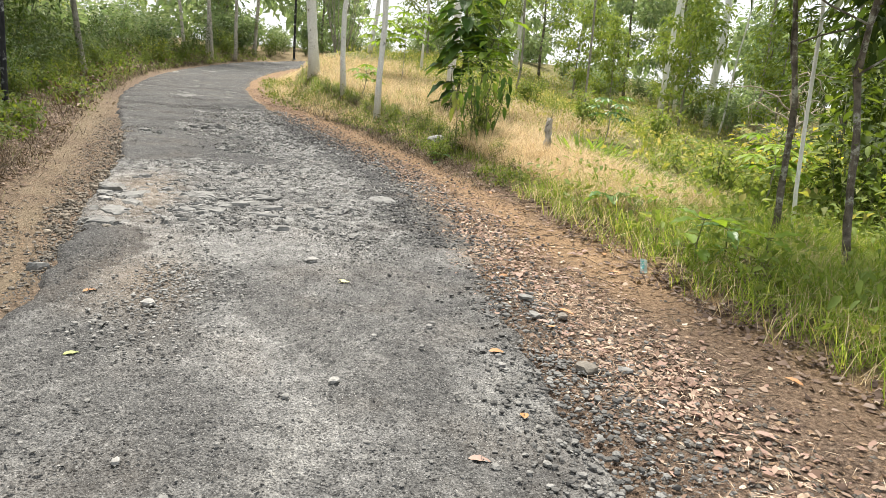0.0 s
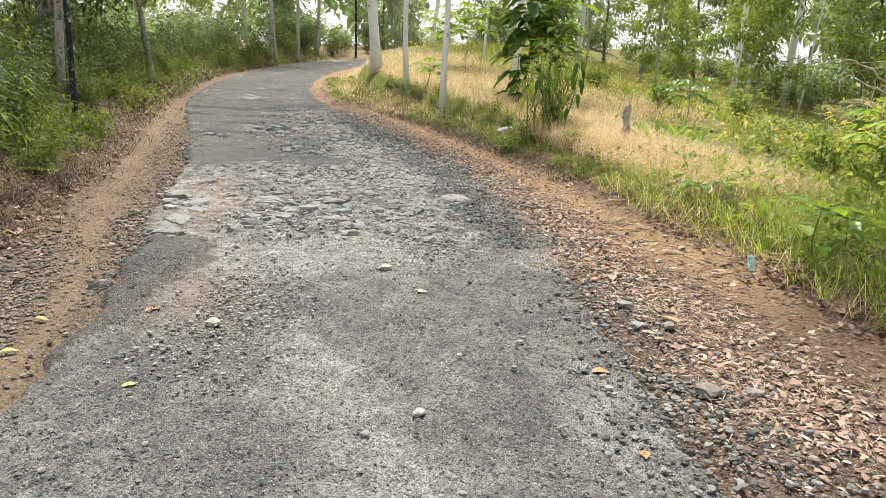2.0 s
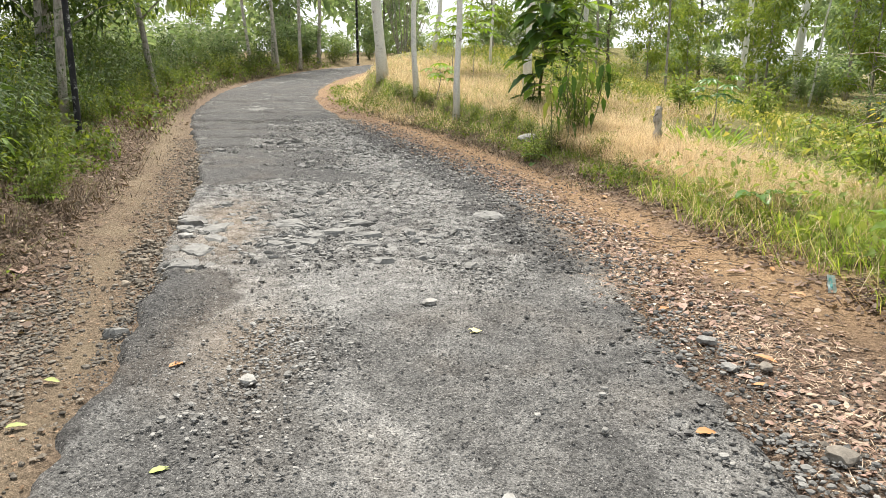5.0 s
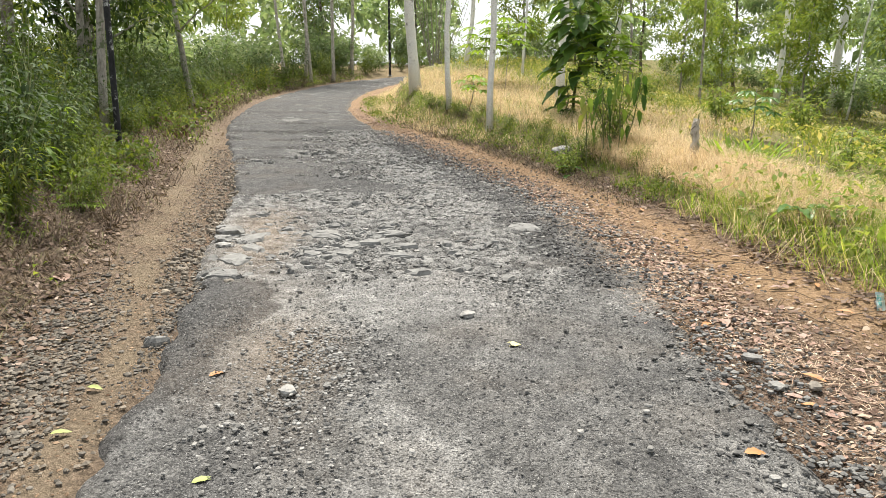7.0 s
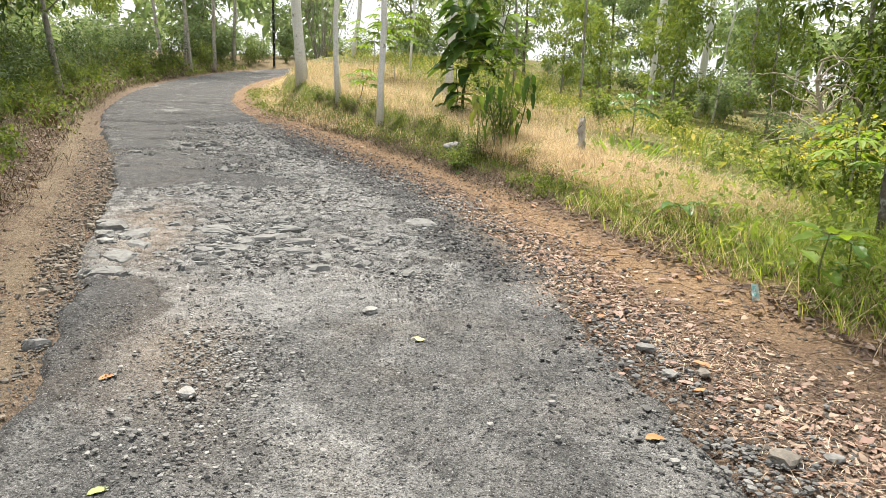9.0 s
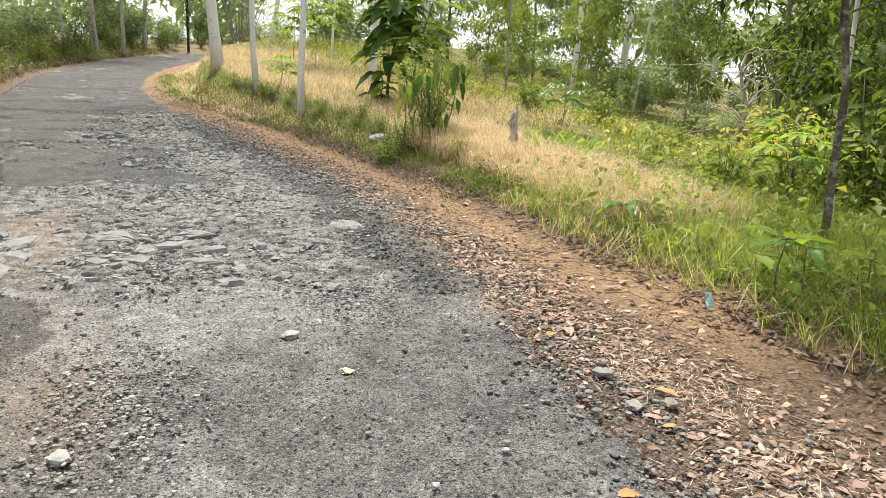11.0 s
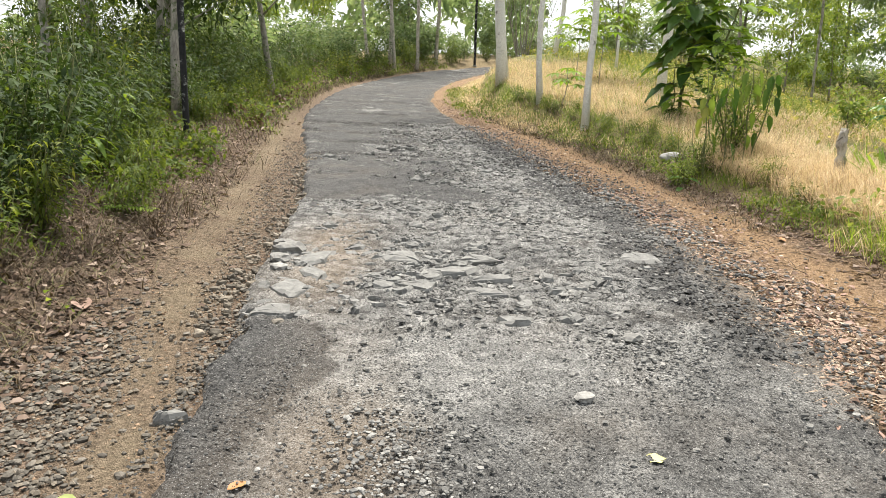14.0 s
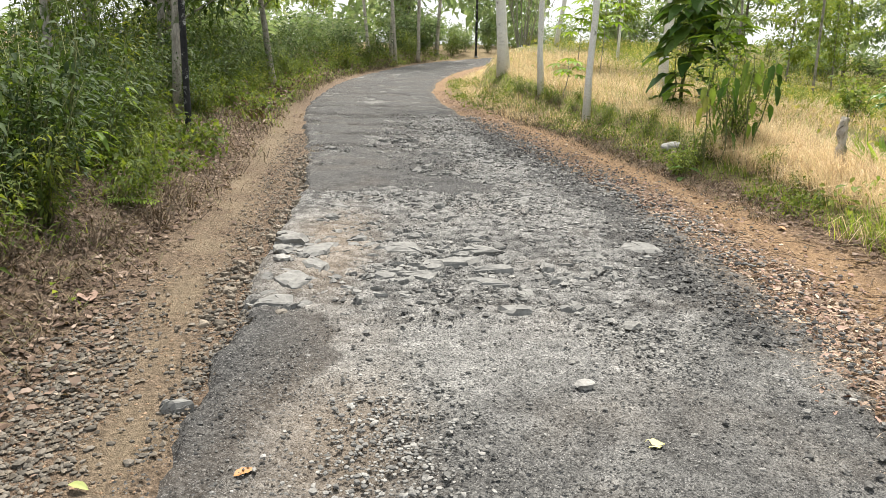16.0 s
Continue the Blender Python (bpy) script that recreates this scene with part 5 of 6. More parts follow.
def broad_weeds():
    r = np.random.default_rng(66)
    p, s, e = scatter(420, -1.5, 7.5, 3.5, 6.5, 67)
    q = np.repeat(p, 9, 0) + r.normal(size=(len(p) * 9, 3)) * [0.07, 0.07, 0.0]
    q[:, 2] += r.uniform(0.04, 0.38, len(q))
    ll = r.uniform(0.05, 0.14, len(q))
    stuff("broad_weeds", full_leaves(q, r.normal(size=q.shape) + [0, 0, 0.3], ll, ll * 0.42), M_LEAF_LIGHT, "broad-leaved weeds among the verge grass", "weeds")


broad_weeds()


# ---- fallen leaves and twigs ----
def flat_leaves(p, lo, hi, seed, lift=0.012, ratio=0.45):
    r = np.random.default_rng(seed)
    n = len(p)
    a = r.uniform(0, 6.28, n)
    w = np.stack([np.cos(a), np.sin(a), r.normal(size=n) * 0.12], -1)
    ll = r.uniform(lo, hi, n)
    return dry_leaves(p + [0, 0, lift * 0.7], w, ll, ll * ratio * r.uniform(0.7, 1.35, n), r)


def build_litter():
    band = lambda s, e: (np.exp(-((e - 2.08) / 0.36) ** 2) + 0.04) * (1 - 0.9 * step(1.85, 1.65, e) * step(3.5, 5.5, s)) * (0.3 + 0.7 * (fuzz(s, e, 1.5, 92) > -0.1))
    p, s, e = scatter(44000, -2.5, 28, 1.3, 3.6, 21, band, 1.3)
    stuff("leaf_litter", flat_leaves(p, 0.012, 0.07, 22, 0.01, 0.5), M_LITTER, "dry pinkish-brown leaves along the road's edge", "leaves")
    p, s, e = scatter(15000, -0.5, 10, 1.35, 3.0, 27, lambda s, e: np.exp(-((e - 2.08) / 0.38) ** 2) * (1 - 0.9 * step(1.85, 1.65, e) * step(3.5, 5.5, s)) * (0.3 + 0.7 * (fuzz(s, e, 1.3, 92) > -0.05)), 1.2)
    stuff("leaf_litter", flat_leaves(p, 0.015, 0.075, 28, 0.014, 0.42), M_LITTER, "broad pinkish dry leaves among the chips", "leaves")
    p, s, e = scatter(11000, -1.0, 30, 2.6, 3.9, 23, lambda s, e: (1 - 0.85 * step(3.1, 2.9, e) * step(8, 6, s)) * np.exp(-((e - 3.3 + 0.5 * step(14, 24, s)) / 0.3) ** 2), 1.4)
    stuff("leaf_litter", flat_leaves(p, 0.03, 0.09, 24, 0.02), M_DRYLEAF, "brown leaves heaped under the verge grass", "leaves")
    p, s, e = scatter(19000, 1.0, 30, -4.6, -1.9, 25, lambda s, e: step(-1.9, -3.0, e) * (1 - 0.95 * np.exp(-((e - path_line(s)) / 0.3) ** 2)), 1.5)
    stuff("leaf_litter", flat_leaves(p, 0.02, 0.09, 26, 0.015), M_DRYLEAF, "brown leaf litter beside the footpath", "leaves")
    p, s, e = scatter(8000, 4.6, 20, -4.2, -2.75, 29, lambda s, e: step(-2.7, -3.0, e) * (0.5 + 0.5 * (fuzz(s, e, 1.2, 90) > -0.1)), 1.3)
    stuff("leaf_litter", flat_leaves(p, 0.03, 0.09, 30, 0.03, 0.45), M_DRYLEAF, "dark curled leaves under the roadside shrubs", "leaves")
    r = np.random.default_rng(31)
    tw = []
    for e0, e1, s1, n in [(-4.6, -3.1, 14, 330), (1.7, 3.2, 9, 200), (3.2, 4.0, 14, 160)]:
        p, s, e = scatter(n, 0, s1, e0, e1, 32 + n)
        for q in p:
            a, ln = r.uniform(0, 6.28), r.uniform(0.08, 0.4)
            tw.append(tube([q + [0, 0, 0.008], q + [math.cos(a) * ln * 0.5, math.sin(a) * ln * 0.5, 0.02 + 0.03 * r.uniform()], q + [math.cos(a) * ln, math.sin(a) * ln, 0.01 + (0.12 * r.uniform() if e0 < 0 else 0.0)]], [0.004, 0.003, 0.002], 4))
    stuff("twigs", join(*tw), M_TWIG, "thin dry twigs on the ground", "twigs")
    # straw needles
    p, s, e = scatter(26000, -1, 10, 1.4, 3.1, 35, lambda s, e: np.exp(-((e - 2.05) / 0.4) ** 2) * (0.15 + 0.85 * (fuzz(s, e, 1.8, 91) > 0.05)))
    a = r.uniform(0, 6.28, len(p))
    w = np.stack([np.cos(a), np.sin(a), 0.05 + 0 * a], -1)
    stuff("straw", leaves(p + [0, 0, 0.024], w, r.uniform(0.04, 0.14, len(p)), 0.004, 0.08, 0.1), M_STRAWBIT, "dry straw scattered on the shoulder", "straw")


build_litter()


def leaf_heap(x, y, rad, n, seed):
    r = np.random.default_rng(seed)
    q = r.normal(size=(n, 2)) * rad
    p = np.stack([x + q[:, 0], y + q[:, 1], at(x + q[:, 0], y + q[:, 1]) + 0.16 * np.exp(-(q ** 2).sum(1) / rad ** 2) * r.uniform(0, 1, n)], -1)
    a = r.uniform(0, 6.28, n)
    ll = r.uniform(0.035, 0.085, n)
    stuff("leaf_heap", dry_leaves(p, np.stack([np.cos(a), np.sin(a), r.normal(size=n) * 0.5], -1), ll, ll * 0.45, r), M_DRYLEAF, "heap of curled dry brown leaves on the verge", "leaves")


leaf_heap(2.58, 5.05, 0.16, 260, 61)
leaf_heap(3.1, 4.1, 0.24, 200, 62)
leaf_heap(1.75, 6.6, 0.22, 180, 63)
leaf_heap(-1.15, 12.2, 0.3, 260, 64)


def lone_leaf(x, y, ln, wd, mat, turn, label):
    v, f = big_leaf((0, 0, 0), (1, 0, 0.08), ln, wd, 0.14, 0.04)
    ob = part("fallen_leaf", (v - [ln / 2, 0, 0], f), mat)
    ob.matrix_basis = spot(x, y, turn) @ Matrix.Translation((0, 0, 0.022))
    tagged(ob, label, "leaf", "single fallen leaves")


def plain(name, col, rough=0.6):
    m, n, l, b = nodes_of(name, rough, 0.3)
    l.new(mix(n, l, noise_tex(n, l, 25.0), tuple(0.75 * c for c in col), tuple(min(1.2 * c, 0.9) for c in col)), b.inputs["Base Color"])
    return m


M_LEAFY, M_LEAFO, M_LEAFP = plain("yellow_leaf", (0.62, 0.58, 0.22)), plain("orange_leaf", (0.36, 0.17, 0.06)), plain("pink_dry_leaf", (0.28, 0.185, 0.14))
lone_leaf(0.0, 3.6, 0.11, 0.08, M_LEAFY, 0.5, "pale yellow fallen leaf on the road")
lone_leaf(-1.45, 2.6, 0.1, 0.05, M_LEAFO, 1.2, "orange fallen leaf on the road")
lone_leaf(1.34, 2.62, 0.1, 0.065, M_LEAFO, 0.3, "orange fallen leaf on the road")
lone_leaf(1.6, 1.79, 0.07, 0.045, M_LEAFO, 1.9, "orange fallen leaf on the road")
lone_leaf(1.47, 1.27, 0.1, 0.05, M_LEAFP, 0.2, "dry pinkish leaf on the road")
M_LEAFG = plain("yellow_green_leaf", (0.25, 0.28, 0.09))
lone_leaf(-0.81, 1.61, 0.095, 0.045, M_LEAFG, 0.9, "yellow-green fallen leaf on the road")
lone_leaf(-1.71, 1.76, 0.095, 0.045, M_LEAFG, 0.7, "yellow-green fallen leaf on the gravel")
lone_leaf(-1.96, 2.23, 0.095, 0.045, M_LEAFG, 0.1, "yellow-green fallen leaf on the gravel")
lone_leaf(-3.82, 3.83, 0.26, 0.13, M_LEAFP, 2.6, "large dry pinkish leaf beside the footpath")
for k in range(28):
    r2 = np.random.default_rng(700 + k)
    s, e = r2.uniform(0.2, 8.5), r2.uniform(1.6, 3.1)
    x, y = to_xy(s, float(centre(np.array(s))) + e)
    lone_leaf(x, y, r2.uniform(0.07, 0.15), r2.uniform(0.035, 0.07), (M_LEAFO, M_LEAFP, M_LEAFP, M_LEAFP)[k % 4], r2.uniform(0, 6.28), "curled dry brown leaf lying on the ground" if k % 4 else "orange dry leaf lying on the ground")


def frond(x, y):
    root = empty("fern_frond", spot(x, y, 0.35), "pale green fern frond lying on dry twigs", "fern")
    part("rib", tube([(-0.25, 0, 0.07), (0, 0, 0.1), (0.27, 0, 0.06)], [0.006, 0.005, 0.002], 5), M_STEM, root)
    for k in range(17):
        t = k / 16
        for sgn in (-1, 1):
            ln = 0.15 * (0.55 + 0.45 * math.sin(math.pi * (0.15 + 0.8 * t)))
            part("leaflet", big_leaf((-0.25 + 0.52 * t, 0, 0.075 + 0.03 * math.sin(math.pi * t)), (0.35, sgn, 0.1), ln, 0.036, 0.2), M_FRESH, root)


frond(-5.3, 5.56)


# ---- wrappers ----
def wrapper(x, y, size, mats, label, seed):
    root = empty("plastic_wrapper", spot(x, y, 0.6) @ Matrix.Translation((0, 0, 0.05)) @ pose(0, 0, 0, 62, 12, 0), label, "litter")
    n = 12
    u, w = np.meshgrid(np.linspace(-1, 1, n), np.linspace(-1, 1, n), indexing="ij")
    z = 0.012 * fuzz(u, w, 2.5, seed) + 0.01 * (1 - u * u)
    top = np.stack([u * size[0] / 2, w * size[1] / 2, z], -1).reshape(-1, 3)
    i, j = np.meshgrid(np.arange(n - 1), np.arange(n - 1), indexing="ij")
    k = (i * n + j)
    f = np.stack([k, k + n, k + n + 1, k + 1], -1).reshape(-1, 4)
    part("film", join(tri((top, f)), tri((top * [1, 1, -0.6] - [0, 0, 0.002], f[:, ::-1]))), mats[0], root)
    part("printed_band", tri((top[: n * 5] * [0.8, 0.7, 1] + [0.0, 0, 0.004], f[: (n - 1) * 4])), mats[1], root, "darker printed band")


wrapper(2.29, 5.25, (0.08, 0.15), (plain("white_film", (0.5, 0.6, 0.57), 0.35), plain("teal_print", (0.16, 0.42, 0.38), 0.4)), "crumpled white and teal plastic wrapper", 3)
wrapper(2.52, 4.98, (0.07, 0.08), (plain("orange_film", (0.26, 0.12, 0.06), 0.5), plain("red_print", (0.3, 0.09, 0.04), 0.5)), "crumpled orange plastic wrapper on the verge", 5)


# ---- stones ----
GRIT = (np.array([[1, 0, 0], [0, 1, 0], [-1, 0, 0], [0, -1, 0], [0, 0, 1], [0, 0, -1.0]]), np.array([[0, 1, 4], [1, 2, 4], [2, 3, 4], [3, 0, 4], [1, 0, 5], [2, 1, 5], [3, 2, 5], [0, 3, 5]]))


def many_stones(p, sizes, seed, form=None):
    """Angular loose stones, joined."""
    r = np.random.default_rng(seed)
    v0, f0 = form or BALL1
    n = len(p)
    a = r.uniform(0, 6.28, n)
    v = v0[None] * (1 + r.uniform(-0.28, 0.28, (n, len(v0), 1))) * (np.stack([r.uniform(0.7, 1.25, n), r.uniform(0.6, 1.0, n), r.uniform(0.35, 0.7, n)], -1) * sizes[:, None])[:, None]
    x = v[..., 0] * np.cos(a)[:, None] - v[..., 1] * np.sin(a)[:, None]
    y = v[..., 0] * np.sin(a)[:, None] + v[..., 1] * np.cos(a)[:, None]
    v = np.stack([x, y, v[..., 2]], -1) + (p + np.stack([0 * sizes, 0 * sizes, sizes * 0.22], -1))[:, None]
    return v.reshape(-1, 3), (f0[None] + (np.arange(n) * len(v0))[:, None, None]).reshape(-1, 3)


def build_gravel():
    def lay(name, label, mat, n, s0, s1, e0, e1, lo, hi, seed, keep=None, power=1.0, lift=0.02, form=None):
        p, s, e = scatter(n, s0, s1, e0, e1, seed, keep, power)
        r = np.random.default_rng(seed + 1)
        sz = lo + (hi - lo) * r.uniform(0, 1, len(p)) ** 2.2
        tagged(part(name, many_stones(p + [0, 0, lift], sz, seed + 2, form), mat, None, "", False), label, "gravel", kind="stuff")
    edge = lambda s, e: np.exp(-((e - edge_right(s) - 0.04) / (0.36 + 0.14 * step(7, 11, s))) ** 2) * (0.45 + 0.55 * (fuzz(s, e, 1.1, 95) > -0.15))
    lay("gravel", "loose dark stones along the road's edge", M_STONE_DARK, 19000, -1, 18, 0.8, 3.0, 0.008, 0.026, 801, edge, 1.5)
    lay("gravel", "tar-black pebbles banked along the road's edge", M_TARRED, 12000, 4.2, 17, 0.9, 2.0, 0.009, 0.03, 941, lambda s, e: np.exp(-((e - 1.5) / 0.26) ** 2) * (0.5 + 0.5 * (fuzz(s, e, 1.3, 89) > -0.1)), 1.2, 0.036, GRIT)
    lay("gravel", "loose grey chippings scattered on the road", M_STONE_DARK, 10000, -0.5, 10, -1.6, 1.8, 0.005, 0.017, 811, lambda s, e: 0.2 + 0.8 * (fuzz(s, e, 0.9, 96) > 0.05), 1.15, 0.03, GRIT)
    lay("gravel", "heap of small grey stones in a hollow of the road", M_STONE, 19000, 1.6, 5.2, -1.4, 1.4, 0.007, 0.019, 821, lambda s, e: np.exp(-(((s - 3.1) / 0.5) ** 2 + ((e + 0.72) / 0.27) ** 2)) + 0.7 * np.exp(-(((s - 4.3) / 0.4) ** 2 + ((e - 0.75) / 0.3) ** 2)) + 0.3 * np.exp(-(((s - 2.2) / 0.5) ** 2 + ((e + 0.9) / 0.35) ** 2)), 1.0, 0.034)
    lay("gravel", "grey and brown pebbles beside the footpath", M_STONE_BROWN, 12500, 1.0, 6.0, -3.1, -1.75, 0.008, 0.026, 831, lambda s, e: (1 - 0.97 * np.exp(-((e - path_line(s)) / 0.24) ** 2)) * (1 - 0.8 * step(3.8, 5.5, s)) * (0.4 + 0.6 * step(-2.9, -2.5, e)), 1.2, 0.0)
    lay("gravel", "brown chips along the broken road edge", M_CHIP, 7000, 2.0, 15, -2.5, -1.7, 0.007, 0.024, 841, lambda s, e: 1 - 0.96 * np.exp(-((e - path_line(s)) / 0.26) ** 2), 1.3, 0.008, GRIT)
    lay("gravel", "grey chips among leaves on the shoulder", M_STONE_BROWN, 20000, -1, 13, 1.4, 3.2, 0.005, 0.026, 851, lambda s, e: np.exp(-((e - 1.9) / 0.5) ** 2) * (0.4 + 0.6 * (fuzz(s, e, 1.6, 93) > -0.1)), 1.4, 0.0, GRIT)
    lay("gravel", "coarse grey stones on the worn half of the road", M_STONE, 5200, 7, 19, 0.2, 2.0, 0.012, 0.035, 901, lambda s, e: 0.25 + 0.75 * (fuzz(s, e, 1.0, 98) > -0.1), 1.2, 0.028)
    lay("gravel", "dark chips strewn over the bitumen patch", M_STONE_DARK, 9000, 8.8, 22, -1.9, 0.6, 0.008, 0.028, 931, lambda s, e: 0.25 + 0.75 * (fuzz(s, e, 1.2, 94) > -0.05), 1.15, 0.03, GRIT)
    lay("grit", "crumbs of tar on the dark bitumen patch", M_TARRED, 3200, 2.4, 5.0, -1.8, -0.9, 0.003, 0.012, 951, lambda s, e: step(0.12, -0.2, e - np.interp(s, [2.4, 3.2, 3.7, 4.15, 4.7, 5.0], [-1.75, -1.42, -1.3, -1.06, -1.2, -1.6]) + 0.3 * fuzz(s, e, 2.4, 87)), 1.0, 0.033, GRIT)
    lay("grit", "fine dark grit strewn over the road", M_STONE_DARK, 13000, -0.8, 9, -1.6, 1.9, 0.004, 0.011, 911, lambda s, e: 0.3 + 0.7 * (fuzz(s, e, 1.4, 99) > -0.1), 1.3, 0.028, GRIT)
    lay("grit", "fine pale grit strewn over the road", M_STONE, 6000, -0.8, 8, -1.6, 1.9, 0.004, 0.010, 921, lambda s, e: 0.3 + 0.7 * (fuzz(s, e, 1.1, 94) > 0), 1.3, 0.028, GRIT)
    lay("earth_clods", "crumbs of brown earth on the dirt shoulder", M_CLOD, 8000, -1, 28, 2.1, 3.5, 0.005, 0.022, 881, None, 1.7, 0.0, GRIT)
    lay("earth_clods", "crumbs of tan earth along the footpath", M_CLOD, 3000, 1, 16, -2.9, -1.7, 0.005, 0.016, 891, None, 1.3, 0.0, GRIT)
    lay("gravel", "broken pale stones in the worn middle of the road", M_STONE, 24000, 4.2, 17.0, -1.8, 1.6, 0.008, 0.033, 861, lambda s, e: (0.12 + 0.7 * step(-0.15, 0.25, fuzz(s, e, 1.1, 97, 4))) * step(4.2, 6.2, s + 0.8 * fuzz(s, e, 1.0, 88)) * (1 - 0.9 * step(8.8, 9.2, s) * step(0.3, -0.1, e)) * (1 - 0.85 * step(4.95, 4.7, s) * step(-1.0, -1.15, e)), 1.1, 0.03, GRIT)


build_gravel()


def flat_rubble(n, s0, s1, e0, e1, lo, hi, seed, mat, keep, label):
    """Flat-topped broken stones bedded in the worn road, each with eight ragged corners."""
    p, s, e = scatter(n, s0, s1, e0, e1, seed, keep)
    r = np.random.default_rng(seed + 1)
    n = len(p)
    a = (np.arange(8)[None] + r.uniform(-0.35, 0.35, (n, 8))) * 0.785
    size = (lo + (hi - lo) * r.uniform(0, 1, n) ** 2.0)[:, None]
    rad = size * r.uniform(0.65, 1.1, (n, 8))
    u, w = np.cos(a) * rad, np.sin(a) * rad * r.uniform(0.45, 0.85, (n, 1))
    turn = r.normal(size=(n, 1)) * 0.6 + 0.3
    x, y = u * np.cos(turn) - w * np.sin(turn), u * np.sin(turn) + w * np.cos(turn)
    tip = r.normal(size=(n, 2, 1)) * 0.13
    h = size * r.uniform(0.12, 0.3, (n, 1)) + 0.014
    top = h + x * tip[:, 0] + y * tip[:, 1] + r.normal(size=(n, 8)) * 0.004
    low = np.stack([x * 1.06, y * 1.06, np.full_like(x, -0.03)], -1)
    up = np.stack([x * 0.93, y * 0.93, top], -1)
    side = np.stack([x * 1.02, y * 1.02, top * 0.62], -1)
    mid = np.stack([0 * h, 0 * h, h * 1.08], -1)
    v = np.concatenate([low, side, up * [0.9, 0.9, 1], mid], 1) + p[:, None] + [0, 0, 0.004]
    i = np.arange(8)
    j = (i + 1) % 8
    f = np.concatenate([q for k in (0, 8) for q in (np.stack([i + k, j + k, j + k + 8], -1), np.stack([i + k, j + k + 8, i + k + 8], -1))] + [np.stack([i + 16, j + 16, 0 * i + 24], -1)])
    ob = part("rubble", (v.reshape(-1, 3), (f[None] + (np.arange(n) * 25)[:, None, None]).reshape(-1, 3)), mat, None, "", False)
    tagged(ob, label, "rubble", kind="stuff")


flat_rubble(1800, 4.7, 9.3, -1.8, 1.5, 0.018, 0.085, 1201, M_SLAB, lambda s, e: step(1.5, 0.7, e) * step(4.7, 5.3, s) * (0.35 + 0.65 * (fuzz(s, e, 1.2, 1202) > -0.1)), "flat pale stones bared in the worn road")
flat_rubble(900, 9.0, 17.5, -0.5, 1.5, 0.025, 0.1, 1211, M_SLAB, lambda s, e: step(1.6, 0.9, e) * (0.3 + 0.7 * (fuzz(s, e, 1.0, 1212) > 0)), "flat grey stones bared up the road")
flat_rubble(260, 4.6, 12, -2.15, -1.65, 0.02, 0.055, 1221, M_CHIP, None, "broken brownish plates along the road's edge")


def loose_stone(x, y, r, mat, seed, label):
    v, f = BALL2
    g2 = np.random.default_rng(seed)
    v = v * np.array([1.2, 0.85, 0.42]) * r * 0.85
    v = np.sign(v) * np.abs(v / r) ** 0.8 * r * (1 + g2.uniform(-0.26, 0.12, (len(v), 1)))
    ob = part("stone", (v, f), mat, None, "", False)
    ob.matrix_basis = spot(x, y, g2.uniform(0, 6.28)) @ Matrix.Translation((0, 0, r * 0.16 + 0.026))
    tagged(ob, label, "stone", "loose stones")


for k, (x, y, r, m) in enumerate([(-0.44, 4.03, 0.055, M_STONE), (-3.45, 5.6, 0.15, M_STONE_DARK), (-3.35, 5.35, 0.11, M_STONE_DARK), (-3.6, 5.75, 0.11, M_STONE_DARK), (-3.2, 5.15, 0.08, M_STONE), (-2.45, 4.15, 0.05, M_STONE_BROWN), (-0.94, 2.5, 0.06, M_STONE), (1.87, 2.54, 0.075, M_STONE_BROWN), (1.37, 3.84, 0.062, M_STONE_DARK), (1.48, 3.44, 0.05, M_STONE_DARK), (1.67, 3.5, 0.05, M_STONE_BROWN), (-0.4, 5.0, 0.07, M_STONE_DARK), (0.6, 1.8, 0.035, M_STONE), (2.1, 2.6, 0.05, M_STONE_DARK)]):
    loose_stone(x, y, r, m, 870 + k, "loose angular grey stone lying on the road")
for k in range(70):
    r2 = np.random.default_rng(1900 + k)
    s, e = r2.uniform(0.0, 8), r2.uniform(-1.4, 1.9)
    x, y = to_xy(s, float(centre(np.array(s))) + e)
    loose_stone(x, y, r2.uniform(0.013, 0.027), (M_STONE_DARK, M_STONE, M_STONE_DARK)[k % 3], 2100 + k, "small loose stone lying on the road" if k % 2 else "small dark stone lying on the road")


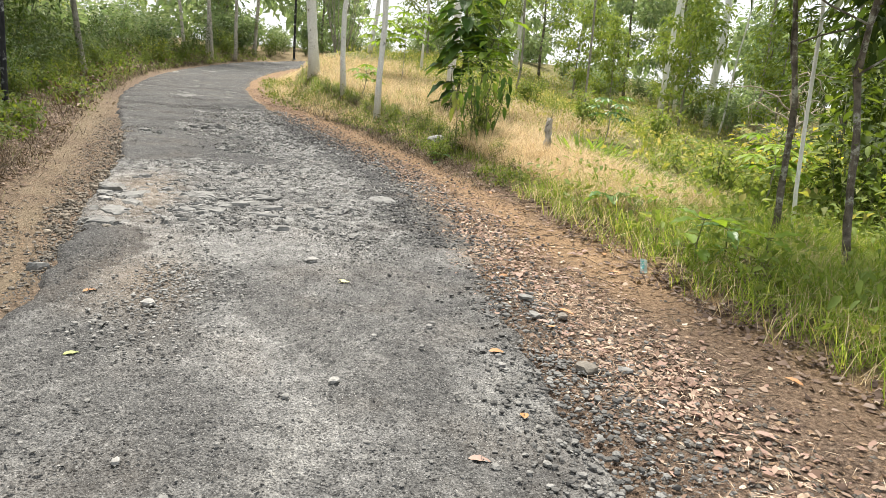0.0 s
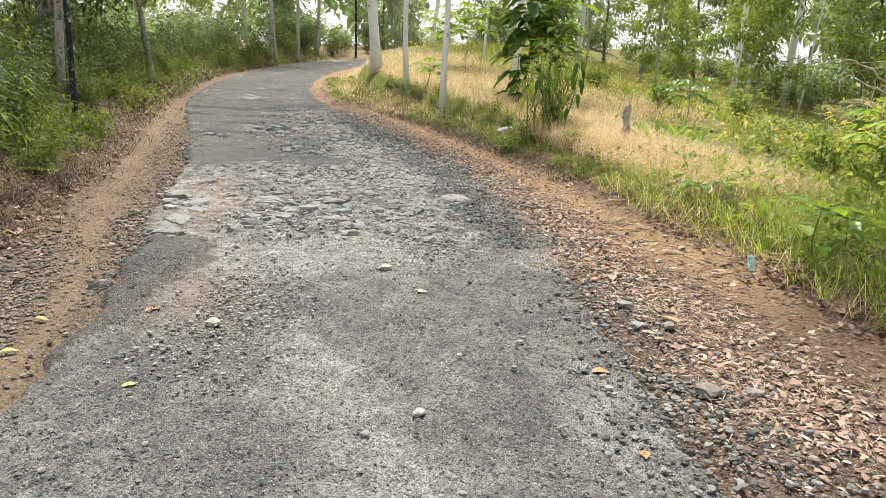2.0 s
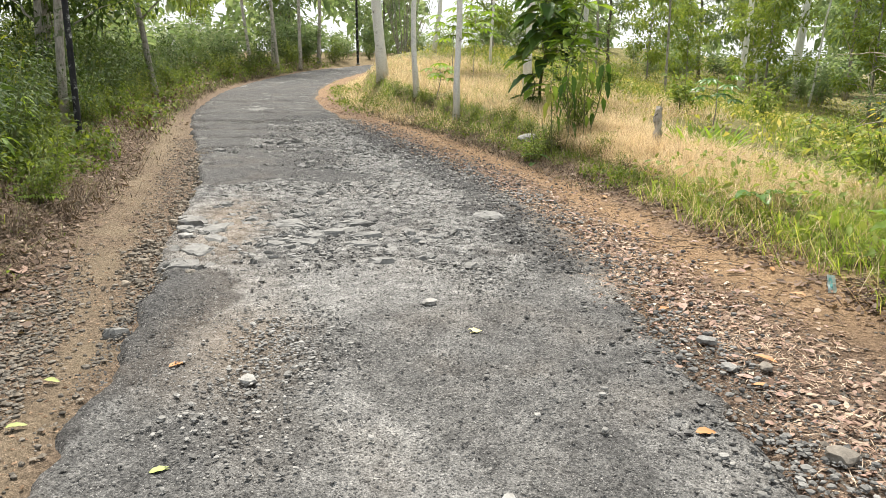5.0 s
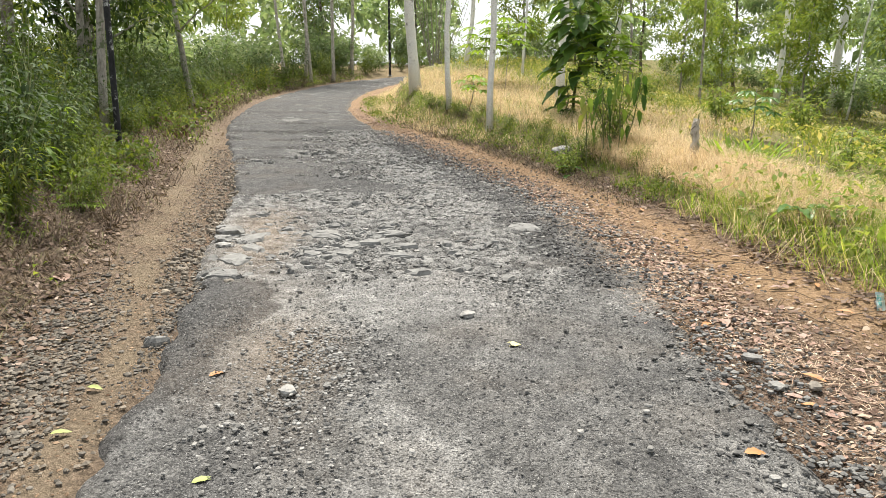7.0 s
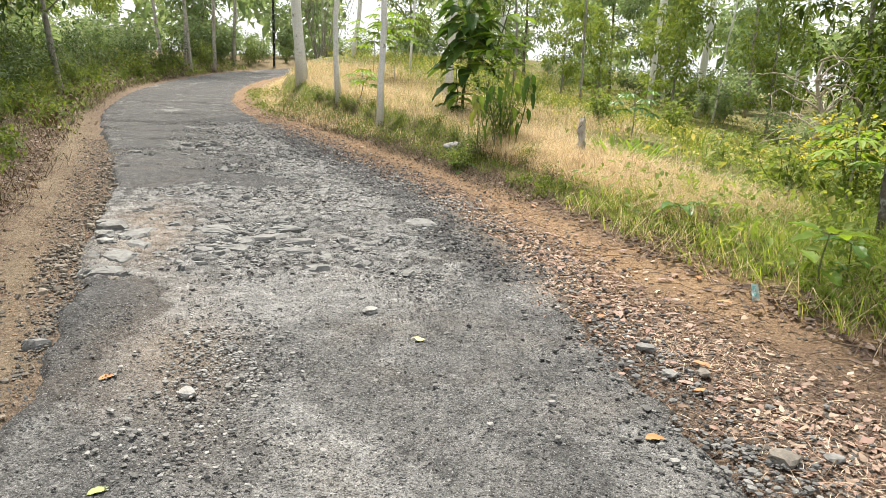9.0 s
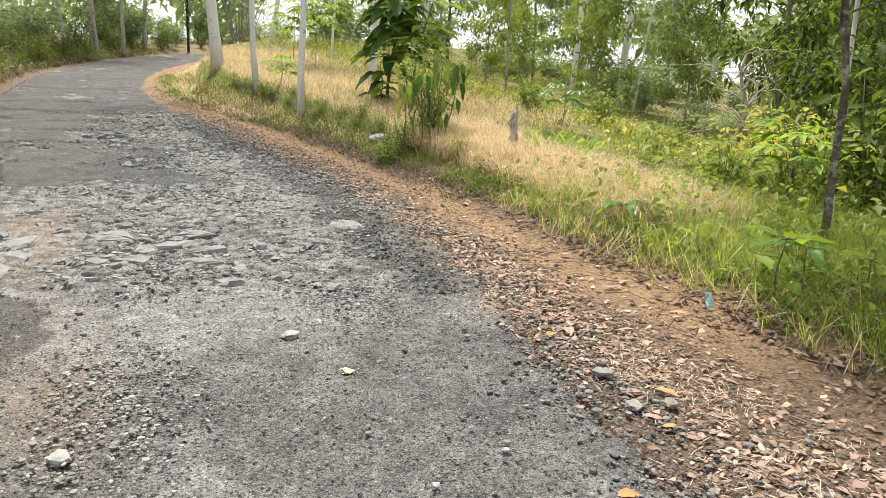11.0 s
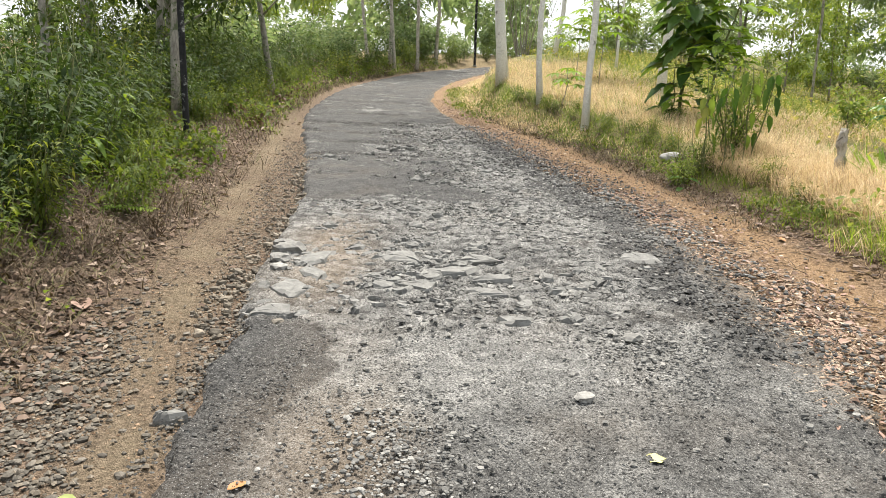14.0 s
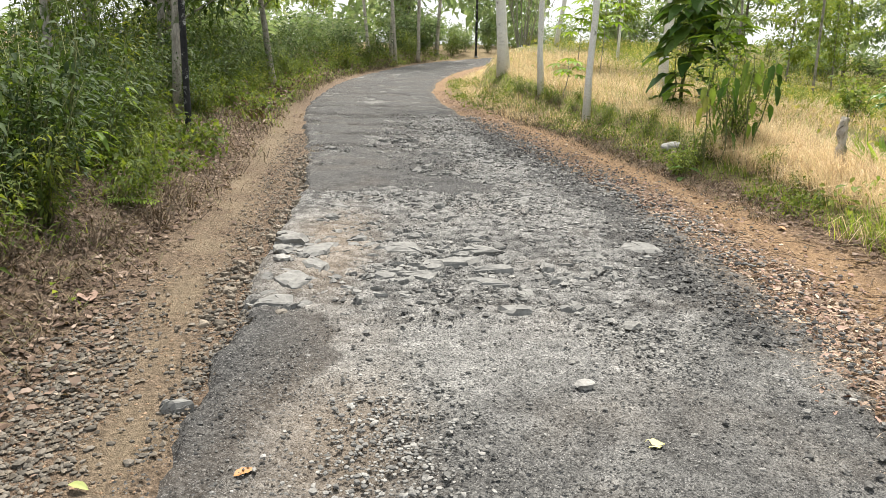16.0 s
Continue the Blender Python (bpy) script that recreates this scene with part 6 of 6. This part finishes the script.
def slab(x, y, lx, ly, turn, tilt, seed, mat=None):
    """A flat broken plate with a ragged outline and worn edge."""
    r = np.random.default_rng(seed)
    n = 11
    a = np.sort(r.uniform(0, 6.28, n) * 0.3 + np.arange(n) * 6.283 / n * 0.7)
    rad = r.uniform(0.75, 1.1, n)
    ring = np.stack([np.cos(a) * rad * lx / 2, np.sin(a) * rad * ly / 2, 0 * a], -1)
    h = 0.036
    lev = [ring * 1.12 - [0, 0, 0.04], ring * 1.05 + [0, 0, h * 0.4], ring * 0.9 + [0, 0, h], ring * 0.5 + [0, 0, h * 1.2]]
    v = np.concatenate(lev + [np.array([[0, 0, h * 1.15]])]) + np.concatenate([0 * ring, r.normal(size=(3 * n, 3)) * 0.006, np.zeros((1, 3))])
    f = []
    for q in range(3):
        for i in range(n):
            j = (i + 1) % n
            f += [[q * n + i, q * n + j, (q + 1) * n + j], [q * n + i, (q + 1) * n + j, (q + 1) * n + i]]
    f += [[3 * n + i, 3 * n + (i + 1) % n, 4 * n] for i in range(n)]
    ob = part("slab", (v, np.array(f)), mat or M_SLAB, ROAD, "", False)
    ob.matrix_basis = spot(x, y, turn) @ Matrix.Translation((0, 0, 0.012)) @ pose(0, 0, 0, tilt, tilt * 0.6, 0)


ROAD = bpy.data.objects["road"]
for k, (x, y, lx, ly, tu) in enumerate([(-1.98, 5.76, 0.5, 0.26, 0.4), (-2.5, 5.92, 0.5, 0.34, 0.8), (-2.81, 4.81, 0.5, 0.28, 1.9), (-3.09, 5.57, 0.5, 0.36, 1.2), (-2.58, 4.31, 0.36, 0.24, 0.7), (-2.11, 2.9, 0.15, 0.08, 0.5), (-0.73, 6.95, 0.4, 0.34, 0.2), (-1.9, 6.15, 0.4, 0.25, 0.1), (-1.6, 5.75, 0.42, 0.2, 0.3), (-2.0, 5.3, 0.45, 0.22, 0.2), (-1.55, 5.4, 0.34, 0.18, 0.0), (-2.9, 5.2, 0.5, 0.2, 2.2)]):
    slab(x, y, lx, ly, tu, (-4, 5, 6, -3, 4)[k % 5], 950 + k)
for k in range(110):
    r2 = np.random.default_rng(2300 + k)
    s, e = (r2.uniform(4.8, 9.0), r2.uniform(-1.6, 1.0)) if k < 70 else (r2.uniform(8.8, 15.0), r2.uniform(-1.7, 1.4))
    x, y = to_xy(s, float(centre(np.array(s))) + e)
    z = r2.uniform(0.1, 0.28)
    slab(x, y, z, z * r2.uniform(0.5, 0.8), r2.uniform(0, 3.1), r2.uniform(-9, 9), 2500 + k)
